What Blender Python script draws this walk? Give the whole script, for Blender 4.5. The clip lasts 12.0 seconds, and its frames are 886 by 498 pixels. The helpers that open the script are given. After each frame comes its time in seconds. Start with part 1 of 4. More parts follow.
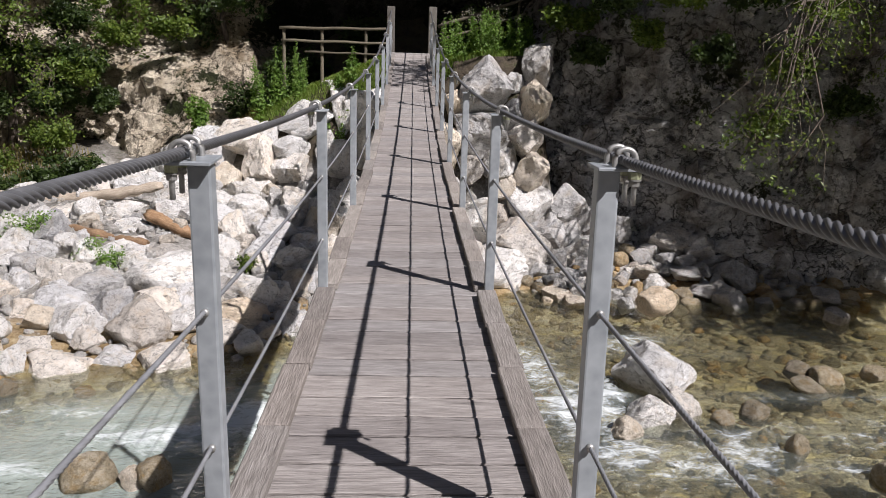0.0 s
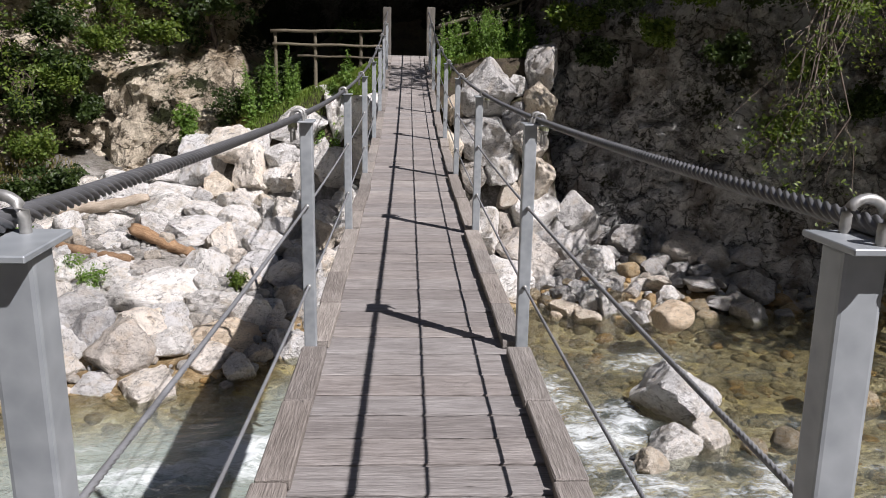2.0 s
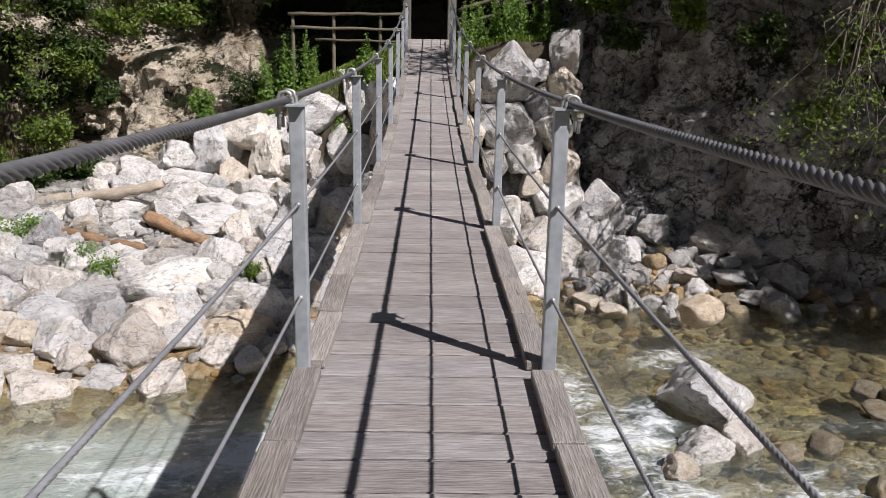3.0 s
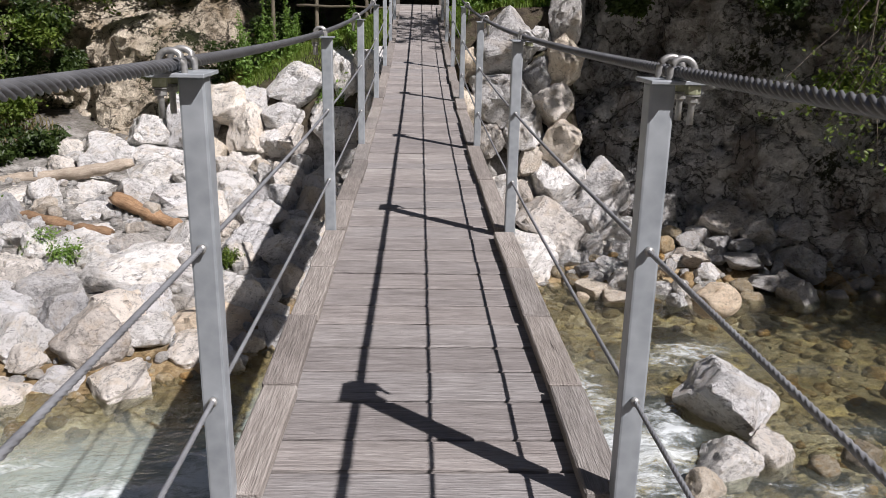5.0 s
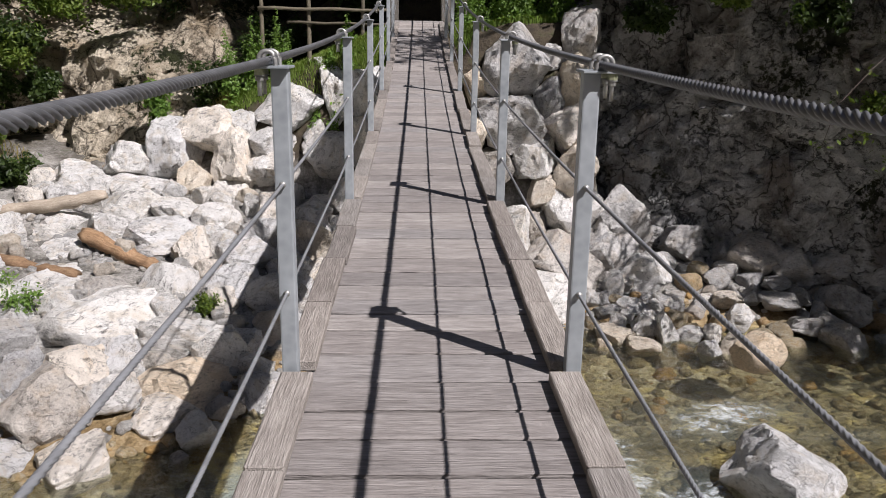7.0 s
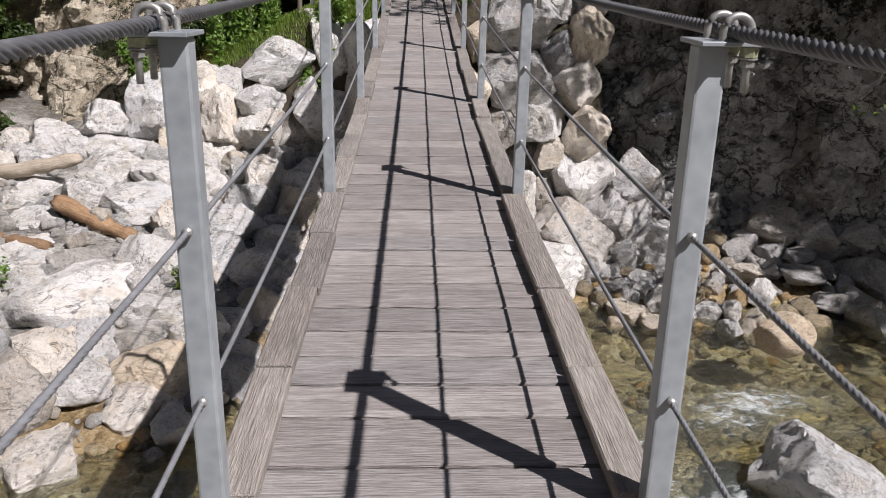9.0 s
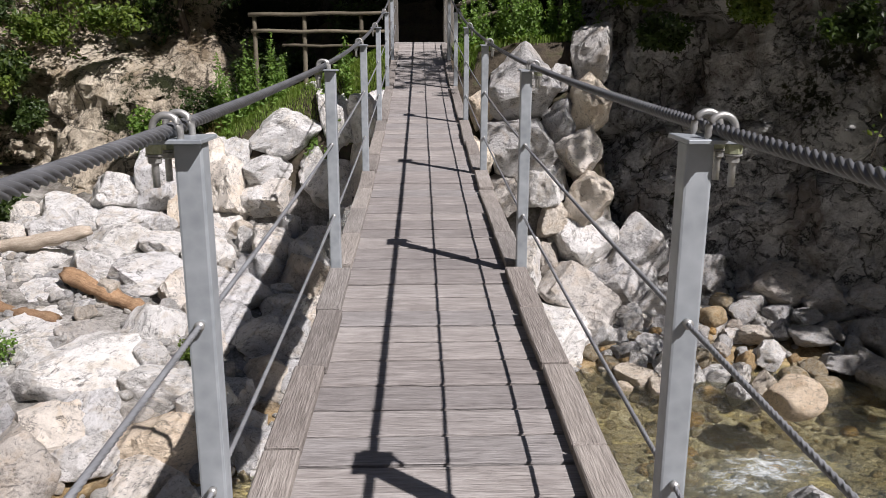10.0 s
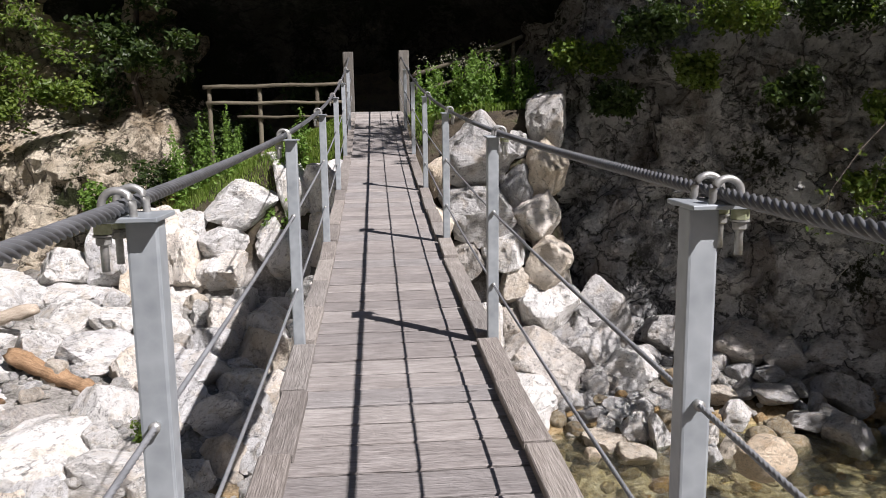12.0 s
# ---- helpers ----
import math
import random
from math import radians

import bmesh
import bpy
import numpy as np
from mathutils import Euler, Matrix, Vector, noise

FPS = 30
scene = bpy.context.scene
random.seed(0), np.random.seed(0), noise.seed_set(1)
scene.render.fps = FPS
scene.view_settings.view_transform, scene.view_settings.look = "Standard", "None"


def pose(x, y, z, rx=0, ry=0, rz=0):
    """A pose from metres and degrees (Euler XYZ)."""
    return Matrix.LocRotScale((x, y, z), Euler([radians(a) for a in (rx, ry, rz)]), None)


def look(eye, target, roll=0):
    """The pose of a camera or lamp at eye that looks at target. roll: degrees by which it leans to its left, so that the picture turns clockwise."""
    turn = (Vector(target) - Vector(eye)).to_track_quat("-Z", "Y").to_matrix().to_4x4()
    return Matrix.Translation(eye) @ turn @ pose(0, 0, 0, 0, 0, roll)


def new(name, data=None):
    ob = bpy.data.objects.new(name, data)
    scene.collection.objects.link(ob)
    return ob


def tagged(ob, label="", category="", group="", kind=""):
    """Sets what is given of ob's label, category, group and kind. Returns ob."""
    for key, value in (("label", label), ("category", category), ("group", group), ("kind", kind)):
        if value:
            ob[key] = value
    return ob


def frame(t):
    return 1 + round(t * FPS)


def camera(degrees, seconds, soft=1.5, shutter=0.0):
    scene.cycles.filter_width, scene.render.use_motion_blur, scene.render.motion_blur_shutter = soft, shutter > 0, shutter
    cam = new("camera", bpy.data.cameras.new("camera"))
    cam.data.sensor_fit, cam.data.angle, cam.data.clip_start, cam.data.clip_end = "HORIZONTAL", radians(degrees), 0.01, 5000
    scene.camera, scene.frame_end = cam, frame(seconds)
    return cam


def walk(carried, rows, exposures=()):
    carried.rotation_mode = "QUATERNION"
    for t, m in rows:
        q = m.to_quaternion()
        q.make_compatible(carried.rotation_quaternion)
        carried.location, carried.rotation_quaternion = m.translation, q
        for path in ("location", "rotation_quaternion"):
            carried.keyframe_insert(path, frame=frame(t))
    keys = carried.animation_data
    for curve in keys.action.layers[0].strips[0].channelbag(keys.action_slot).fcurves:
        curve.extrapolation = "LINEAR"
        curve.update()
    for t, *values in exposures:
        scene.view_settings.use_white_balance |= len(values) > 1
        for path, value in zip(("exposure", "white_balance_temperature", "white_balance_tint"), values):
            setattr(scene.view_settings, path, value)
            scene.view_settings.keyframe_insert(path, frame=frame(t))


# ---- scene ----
cam = camera(58.5, 12.0, soft=0.5)
PATH = [
    (0, (-0.001, 0.035, 1.442), (0.09, 1.975, 0.966), 1.7),
    (0.5, (-0.047, 0.278, 1.432), (0.066, 2.221, 0.969), 0.8),
    (1, (-0.042, 0.534, 1.397), (0.048, 2.479, 0.939), 0.8),
    (1.5, (-0.009, 0.773, 1.399), (0.064, 2.715, 0.925), 1.2),
    (2, (-0.065, 1.095, 1.391), (0.033, 3.038, 0.925), 1.1),
    (2.5, (-0.021, 1.366, 1.353), (0.022, 3.311, 0.888), 1.3),
    (3, (-0.011, 1.648, 1.341), (0.034, 3.584, 0.841), 1.1),
    (3.2, (-0.049, 1.763, 1.312), (0.008, 3.693, 0.792), 0.7),
    (4.8, (-0.069, 2.828, 1.267), (0.014, 4.744, 0.699), 0.8),
    (5, (-0.03, 2.975, 1.239), (0.041, 4.906, 0.668), 1.1),
    (5.5, (-0.025, 3.32, 1.244), (0.03, 5.241, 0.689), 1.3),
    (6, (-0.077, 3.75, 1.253), (0.007, 5.686, 0.71), 1.0),
    (6.5, (-0.056, 4.216, 1.256), (0.005, 6.144, 0.728), 1.2),
    (6.7, (-0.069, 4.391, 1.247), (0.001, 6.319, 0.721), 0.9),
    (8.3, (-0.051, 5.807, 1.211), (0.02, 7.715, 0.615), 0.8),
    (8.5, (-0.057, 5.809, 1.213), (0.019, 7.711, 0.597), 1.0),
    (9, (-0.058, 5.81, 1.214), (0.017, 7.704, 0.576), 1.0),
    (9.5, (-0.077, 5.782, 1.245), (-0.01, 7.697, 0.673), 0.5),
    (10, (-0.053, 5.768, 1.287), (0.007, 7.707, 0.802), -0.0),
    (10.5, (-0.051, 5.78, 1.284), (0.013, 7.732, 0.855), -0.3),
    (11, (-0.054, 5.757, 1.283), (0.016, 7.717, 0.891), -0.4),
    (11.5, (-0.099, 5.793, 1.295), (-0.012, 7.76, 0.945), -0.8),
    (12, (-0.099, 5.925, 1.279), (0.07, 7.892, 0.957), -0.9),
]
EXPOSURES = [(t, e, 6400, 17) for t, e in ((0.0, 0.38), (3.0, 0.38), (5.0, 0.36), (9.0, 0.34), (10.0, 0.42), (10.5, 0.46), (11.0, 0.56), (12.0, 0.64))]
walk(cam, [(t, look(eye, target, roll)) for t, eye, target, roll in PATH], EXPOSURES)

# ---- light: clear midday sun from behind on the right, blue sky ----
SUN = Vector((0.75, -0.67, 1.1)).normalized()
world = bpy.data.worlds.new("sky")
scene.world = world
world.use_nodes = True
_bg = world.node_tree.nodes["Background"]
_sky = world.node_tree.nodes.new("ShaderNodeTexSky")
_sky.sky_type = "NISHITA"
_sky.sun_disc = False
_sky.altitude = 1200.0
_sky.dust_density = 0.3
_sky.air_density = 0.8
_sky.sun_elevation = math.asin(SUN.z)
_sky.sun_rotation = math.atan2(SUN.x, SUN.y)
world.node_tree.links.new(_sky.outputs[0], _bg.inputs[0])
_bg.inputs[1].default_value = 0.05
_sun = new("sun", bpy.data.lights.new("sun", "SUN"))
_sun.data.energy = 5.0
_sun.data.angle = radians(0.53)
_sun.data.color = (1.0, 0.97, 0.93)
_sun.matrix_world = look(SUN * 60, (0, 0, 0))


# ---- materials ----
class Mat:
    """A small helper to wire up node materials."""

    def __init__(self, name):
        self.m = bpy.data.materials.new(name)
        self.m.use_nodes = True
        self.t = self.m.node_tree
        self.b = self.t.nodes["Principled BSDF"]
        self.out = self.t.nodes["Material Output"]

    def node(self, kind, **inputs):
        n = self.t.nodes.new(kind)
        for k, v in inputs.items():
            self.set(n, k, v)
        return n

    def set(self, n, k, v):
        sock = n.inputs[int(k[1:])] if k[0] == "i" and k[1:].isdigit() else n.inputs[k.replace("_", " ")]
        if isinstance(v, bpy.types.NodeSocket):
            self.t.links.new(v, sock)
        else:
            sock.default_value = v

    def coord(self, out="Object", scale=(1, 1, 1), offset=None):
        c = self.node("ShaderNodeTexCoord").outputs[out]
        mp = self.node("ShaderNodeMapping", Vector=c, Scale=scale)
        if offset is not None:
            self.set(mp, "Location", offset)
        return mp.outputs[0]

    def place(self):
        return self.node("ShaderNodeNewGeometry").outputs["Position"]

    def stretched(self, vec, scale):
        return self.node("ShaderNodeMapping", Vector=vec, Scale=scale).outputs[0]

    def noise(self, vec, scale, detail=5, rough=0.55, distort=0.0):
        return self.node("ShaderNodeTexNoise", Vector=vec, Scale=scale, Detail=detail, Roughness=rough, Distortion=distort).outputs[0]

    def voronoi(self, vec, scale, feature="F1", rand=1.0):
        n = self.node("ShaderNodeTexVoronoi", Vector=vec, Scale=scale, Randomness=rand)
        n.feature = feature
        return n.outputs["Distance"]

    def ramp(self, fac, stops):
        n = self.node("ShaderNodeValToRGB", Fac=fac)
        e = n.color_ramp.elements
        while len(e) < len(stops):
            e.new(0.5)
        for el, (p, c) in zip(e, stops):
            el.position = p
            el.color = (c, c, c, 1) if isinstance(c, (int, float)) else (*c, 1)
        return n.outputs[0]

    def mix(self, fac, a, b, blend="MIX"):
        n = self.t.nodes.new("ShaderNodeMix")
        n.data_type, n.blend_type = "RGBA", blend
        self.pair(n.inputs[0], fac)
        self.pair(n.inputs[6], a)
        self.pair(n.inputs[7], b)
        return n.outputs[2]

    def pair(self, sock, v):
        if isinstance(v, bpy.types.NodeSocket):
            self.t.links.new(v, sock)
        else:
            sock.default_value = (*v, 1) if isinstance(v, tuple) and len(v) == 3 else v

    def math(self, op, a, b=0.0):
        n = self.t.nodes.new("ShaderNodeMath")
        n.operation = op
        self.pair(n.inputs[0], a)
        self.pair(n.inputs[1], b)
        return n.outputs[0]

    def random(self):
        return self.node("ShaderNodeObjectInfo").outputs["Random"]

    def island(self):
        return self.node("ShaderNodeNewGeometry").outputs["Random Per Island"]

    def shifted(self, vec):
        """Texture space moved by the object's random number, so that alike pieces differ."""
        r = self.math("MULTIPLY", self.random(), 37.0)
        c = self.node("ShaderNodeCombineXYZ", X=r, Y=self.math("MULTIPLY", r, 1.7), Z=r)
        n = self.node("ShaderNodeVectorMath", i0=vec, i1=c.outputs[0])
        n.operation = "ADD"
        return n.outputs[0]

    def bump(self, height, strength, dist=0.02, normal=None):
        n = self.node("ShaderNodeBump", Strength=strength, Distance=dist, Height=height)
        if normal is not None:
            self.set(n, "Normal", normal)
        return n.outputs[0]

    def done(self, color=None, rough=None, metal=None, normal=None, spec=None):
        for k, v in (("Base Color", color), ("Roughness", rough), ("Metallic", metal), ("Normal", normal), ("Specular IOR Level", spec)):
            if v is not None:
                if k == "Base Color" and isinstance(v, tuple):
                    v = (*v, 1)
                self.set(self.b, k, v)
        return self.m


def make_wood(name, tones, along, rough=0.8):
    """Weathered timber with grain along one axis."""
    k = Mat(name)
    v = k.shifted(k.coord("Object"))
    sc = [14, 14, 14]
    sc[along] = 1.7
    fine = [95, 95, 95]
    fine[along] = 5.5
    g1 = k.noise(k.stretched(v, sc), 2.2, 6, 0.6, 0.4)
    g2 = k.noise(k.stretched(v, fine), 1.6, 4, 0.6)
    blot = k.noise(v, 3.1, 4, 0.6)
    col = k.ramp(k.math("ADD", k.math("ADD", k.math("MULTIPLY", g1, 0.36), 0.065), k.math("MULTIPLY", g2, 0.51)), [(0.3, tones[0]), (0.5, tones[1]), (0.7, tones[2])])
    col = k.mix(k.ramp(blot, [(0.45, 0.0), (0.72, 0.3)]), col, tones[0])
    knot = k.ramp(k.voronoi(k.stretched(v, [q * 0.16 for q in sc]), 2.2), [(0.03, 1.0), (0.09, 0.0)])
    col = k.mix(k.math("MULTIPLY", knot, 0.55), col, tuple(c * 0.45 for c in tones[0]))
    worn = k.noise(k.stretched(v, [0.5 if i == along else 1.6 for i in range(3)]), 5.5, 6, 0.7, 0.6)
    col = k.mix(k.ramp(worn, [(0.5, 0.0), (0.7, 0.3)]), col, tuple(min(1.0, c * 1.22) for c in tones[2]))
    tint = k.ramp(k.random(), [(0.0, (0.8, 0.78, 0.77)), (0.3, (0.98, 0.94, 0.91)), (0.55, (0.95, 0.95, 0.95)), (0.8, (1.1, 1.06, 1.02)), (1.0, (1.22, 1.2, 1.17))])
    col = k.mix(1.0, col, tint, "MULTIPLY")
    fibre = k.noise(k.stretched(v, [q * 2.4 for q in fine]), 1.3, 4, 0.7)
    col = k.mix(k.ramp(fibre, [(0.34, 0.3), (0.46, 0.0)]), col, tuple(c * 0.5 for c in tones[0]))
    col = k.mix(k.ramp(fibre, [(0.56, 0.0), (0.72, 0.3)]), col, tuple(min(1.0, c * 1.35) for c in tones[2]))
    cracks = k.ramp(k.noise(k.stretched(v, fine), 0.55, 3, 0.5), [(0.22, 0.0), (0.27, 1.0)])
    col = k.mix(k.math("MULTIPLY", k.math("SUBTRACT", 1.0, cracks), 0.6), col, (0.045, 0.038, 0.034))
    h = k.math("ADD", k.math("MULTIPLY", g2, 1.0), cracks)
    return k.done(col, rough, 0.0, k.bump(h, 0.9, 0.01), 0.3)


def make_rock(name, light, mid, dark, warm, stain=0.25, crack=0.5, scale=1.0, wet=0.0, island=False):
    """Limestone: pale faces, grey weathering, warm stains, fissures, pits and grain."""
    k = Mat(name)
    v = k.coord("Object", (scale, scale, scale))
    v = v if island else k.shifted(v)
    pick = k.island() if island else k.random()
    big = k.noise(v, 1.5, 6, 0.65, 0.5)
    fine = k.noise(v, 9, 9, 0.75)
    grain = k.noise(v, 42, 6, 0.75)
    t = k.math("ADD", k.math("ADD", k.math("MULTIPLY", big, 0.42), k.math("MULTIPLY", fine, 0.36)), k.math("MULTIPLY", grain, 0.22))
    col = k.ramp(t, [(0.38, dark), (0.47, mid), (0.57, light)])
    col = k.mix(k.math("MULTIPLY", k.ramp(k.noise(v, 1.9, 6, 0.65, 0.9), [(0.5, 0.0), (0.64, 1.0)]), stain), col, warm)
    tint = k.ramp(pick, [(0.0, (0.62, 0.63, 0.65) if wet else (0.86, 0.87, 0.89)), (0.3, (0.96, 0.96, 0.96)), (0.75, (1.05, 1.04, 1.02)), (1.0, (1.15, 0.86, 0.5) if wet else (1.04, 0.95, 0.84))])
    col = k.mix(1.0, col, tint, "MULTIPLY")
    ridge = k.math("ABSOLUTE", k.math("SUBTRACT", k.noise(k.stretched(v, (1, 1.5, 2.2)), 1.5, 7, 0.62, 0.7), 0.5))
    line = k.math("MULTIPLY", k.ramp(ridge, [(0.0, 1.0), (0.012, 0.0)]), k.ramp(k.noise(v, 2.3, 3), [(0.46, 0.0), (0.56, 1.0)]))
    col = k.mix(k.math("MULTIPLY", line, crack), col, tuple(c * 0.35 for c in dark))
    col = k.mix(k.ramp(grain, [(0.3, 0.7), (0.42, 0.0)]), col, dark)
    pits = k.noise(k.stretched(v, (1.0, 1.3, 1.8)), 5.0, 8, 0.72, 1.1)
    col = k.mix(k.ramp(pits, [(0.36, 0.8), (0.44, 0.0)]), col, tuple(c * 0.75 for c in dark))
    h = k.math("SUBTRACT", k.math("ADD", k.math("ADD", k.math("ADD", big, k.math("MULTIPLY", pits, 0.5)), k.math("MULTIPLY", fine, 0.9)), k.math("MULTIPLY", grain, 0.3)), k.math("MULTIPLY", line, 0.25))
    return k.done(col, 0.85 - wet * 0.45, 0.0, k.bump(h, 0.9, 0.1), 0.3)


def make_cliff(name, light, mid, dark, warm, moss, moss_amount):
    """Jointed cliff rock: blocks of differing tone, dark open cracks, brown stains, moss in patches."""
    k = Mat(name)
    v = k.coord("Object")
    wob = k.node("ShaderNodeTexNoise", Vector=v, Scale=1.1, Detail=6.0, Roughness=0.65).outputs[1]
    sub = k.node("ShaderNodeVectorMath", i0=wob, i1=(0.5, 0.5, 0.5))
    sub.operation = "SUBTRACT"
    scl = k.node("ShaderNodeVectorMath", i0=sub.outputs[0])
    scl.operation = "SCALE"
    scl.inputs["Scale"].default_value = 1.1
    add = k.node("ShaderNodeVectorMath", i0=v, i1=scl.outputs[0])
    w = add.outputs[0]
    e1 = k.voronoi(k.stretched(w, (1.0, 1.0, 1.25)), 0.8, "DISTANCE_TO_EDGE")
    e2 = k.voronoi(k.stretched(w, (1.0, 1.0, 0.8)), 2.3, "DISTANCE_TO_EDGE")
    cell = k.node("ShaderNodeTexVoronoi", Vector=k.stretched(w, (1.0, 1.0, 0.8)), Scale=2.3).outputs["Color"]
    tone = k.node("ShaderNodeSeparateColor", Color=cell).outputs[0]
    big = k.noise(v, 0.6, 5, 0.6)
    fine = k.noise(v, 5, 9, 0.72)
    grain = k.noise(v, 19, 7, 0.75)
    t = k.math("ADD", k.math("ADD", k.math("MULTIPLY", big, 0.35), k.math("MULTIPLY", tone, 0.1)), k.math("ADD", k.math("MULTIPLY", fine, 0.35), k.math("MULTIPLY", grain, 0.22)))
    col = k.ramp(t, [(0.4, dark), (0.48, mid), (0.58, light)])
    col = k.mix(k.ramp(k.noise(k.stretched(v, (1, 1, 0.5)), 0.8, 6, 0.65), [(0.5, 0.0), (0.62, 0.75)]), col, k.mix(fine, warm, dark))
    l1 = k.math("MULTIPLY", k.ramp(e1, [(0.0, 1.0), (0.028, 0.0)]), k.ramp(k.noise(v, 1.3, 4), [(0.36, 0.0), (0.48, 1.0)]))
    l2 = k.math("MULTIPLY", k.ramp(e2, [(0.0, 1.0), (0.045, 0.0)]), k.ramp(k.noise(v, 1.0, 5, 0.6), [(0.46, 0.0), (0.56, 0.9)]))
    line = k.math("MAXIMUM", l1, l2)
    col = k.mix(k.math("MULTIPLY", line, 0.9), col, tuple(c * 0.2 for c in dark))
    pits = k.ramp(k.noise(k.stretched(v, (1, 1, 1.6)), 3.4, 8, 0.72), [(0.38, 0.85), (0.45, 0.0)])
    col = k.mix(pits, col, tuple(c * 0.4 for c in dark))
    mm = k.ramp(k.math("ADD", k.math("MULTIPLY", k.noise(v, 0.5, 6, 0.65), 0.65), k.math("MULTIPLY", k.noise(v, 7, 6, 0.72), 0.35)), [(0.6 - moss_amount * 0.25, 0.0), (0.64 - moss_amount * 0.24, 1.0)])
    col = k.mix(mm, col, k.mix(grain, moss, tuple(c * 0.3 for c in moss)))
    h = k.math("SUBTRACT", k.math("ADD", k.math("ADD", k.math("MULTIPLY", tone, 0.5), fine), k.math("MULTIPLY", grain, 0.35)), k.math("MULTIPLY", line, 0.6))
    return k.done(col, 0.9, 0.0, k.bump(h, 1.0, 0.25), 0.25)


def make_leaf(name, tones, gloss=0.45):
    """Leaves: each island its own green, light shining through."""
    k = Mat(name)
    col = k.ramp(k.island(), [(0.0, tones[0]), (0.5, tones[1]), (1.0, tones[2])])
    col = k.mix(0.25, col, k.ramp(k.noise(k.coord("Object"), 1.4, 3), [(0.35, tones[0]), (0.65, tones[2])]))
    k.done(col, gloss, 0.0, None, 0.35)
    tr = k.node("ShaderNodeBsdfTranslucent", Color=k.mix(1.0, col, (1.5, 1.6, 0.7), "MULTIPLY"))
    mx = k.node("ShaderNodeMixShader", i0=0.35, i1=k.b.outputs[0], i2=tr.outputs[0])
    k.t.links.new(mx.outputs[0], k.out.inputs[0])
    return k.m


def make_metal(name, dark, light, rough, metal, scale):
    k = Mat(name)
    v = k.shifted(k.coord("Object"))
    n = k.noise(v, scale, 5, 0.65)
    sp = k.voronoi(v, scale * 4)
    col = k.ramp(k.math("ADD", k.math("MULTIPLY", n, 0.75), k.math("MULTIPLY", sp, 0.3)), [(0.3, dark), (0.75, light)])
    r = k.ramp(n, [(0.3, rough - 0.1), (0.7, rough + 0.12)])
    return k.done(col, r, metal, k.bump(n, 0.15, 0.003))


M_PLANK = make_wood("weathered_plank", ((0.15, 0.137, 0.131), (0.275, 0.26, 0.252), (0.43, 0.415, 0.406)), 0)
M_KERB = make_wood("weathered_kerb", ((0.13, 0.118, 0.108), (0.25, 0.232, 0.215), (0.4, 0.378, 0.355)), 1)
M_TIMBER = make_wood("grey_timber", ((0.07, 0.067, 0.06), (0.13, 0.126, 0.115), (0.21, 0.205, 0.188)), 2)
M_RAIL = make_wood("rail_timber", ((0.06, 0.054, 0.042), (0.12, 0.108, 0.08), (0.19, 0.17, 0.125)), 0)
M_LOG = make_wood("driftwood", ((0.06, 0.036, 0.023), (0.28, 0.175, 0.1), (0.48, 0.35, 0.225)), 0)
M_LOG_PALE = make_wood("bleached_driftwood", ((0.2, 0.16, 0.12), (0.48, 0.42, 0.34), (0.68, 0.62, 0.53)), 0)
M_STEEL = make_metal("galvanised_steel", (0.27, 0.298, 0.32), (0.4, 0.432, 0.455), 0.46, 0.25, 7)
M_BOLT = make_metal("zinc_bolt", (0.3, 0.3, 0.29), (0.46, 0.46, 0.44), 0.42, 0.6, 40)
M_NUT = make_metal("yellow_zinc_nut", (0.33, 0.36, 0.22), (0.5, 0.52, 0.36), 0.42, 0.5, 40)
M_ROPE = make_metal("steel_rope", (0.12, 0.124, 0.132), (0.19, 0.195, 0.205), 0.42, 0.4, 9)
M_WIRE = make_metal("thin_wire_rope", (0.2, 0.205, 0.215), (0.3, 0.31, 0.325), 0.5, 0.3, 9)
M_ROCK = make_rock("pale_limestone", (0.86, 0.85, 0.835), (0.72, 0.71, 0.69), (0.3, 0.292, 0.28), (0.62, 0.52, 0.38), 0.4, 0.95)
# grey lowered so that stones at the cliff foot read as shaded
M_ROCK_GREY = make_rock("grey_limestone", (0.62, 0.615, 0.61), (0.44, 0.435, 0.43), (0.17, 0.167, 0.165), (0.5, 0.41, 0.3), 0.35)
M_ROCK_TAN = make_rock("tan_limestone", (0.82, 0.75, 0.65), (0.7, 0.62, 0.51), (0.38, 0.33, 0.26), (0.58, 0.44, 0.28), 0.4)
M_ROCK_WET = make_rock("wet_river_stone", (0.55, 0.49, 0.38), (0.38, 0.32, 0.22), (0.15, 0.125, 0.08), (0.42, 0.27, 0.1), 0.6, 0.3, 1.0, 0.6)
M_PEBBLE = make_rock("river_pebble", (0.6, 0.53, 0.4), (0.44, 0.36, 0.22), (0.19, 0.145, 0.08), (0.5, 0.32, 0.11), 0.55, 0.3, 4.0, 0.5, True)
# small stones toned down as well, for the shade in the gaps
M_GRAVEL = make_rock("bank_gravel", (0.64, 0.63, 0.61), (0.46, 0.45, 0.43), (0.2, 0.195, 0.19), (0.56, 0.46, 0.32), 0.3, 0.3, 4.0, 0.0, True)
# cliff rock toned twice: darker grey carries shade, paler beige carries sun
M_CLIFF_R = make_cliff("cliff_rock_shade_tone", (0.7, 0.7, 0.69), (0.42, 0.418, 0.415), (0.1, 0.098, 0.096), (0.26, 0.2, 0.155), (0.05, 0.055, 0.028), 0.16)
M_CLIFF_L = make_cliff("cliff_rock_sun_tone", (0.8, 0.71, 0.57), (0.6, 0.52, 0.4), (0.21, 0.172, 0.125), (0.55, 0.42, 0.26), (0.05, 0.06, 0.02), 0.22)
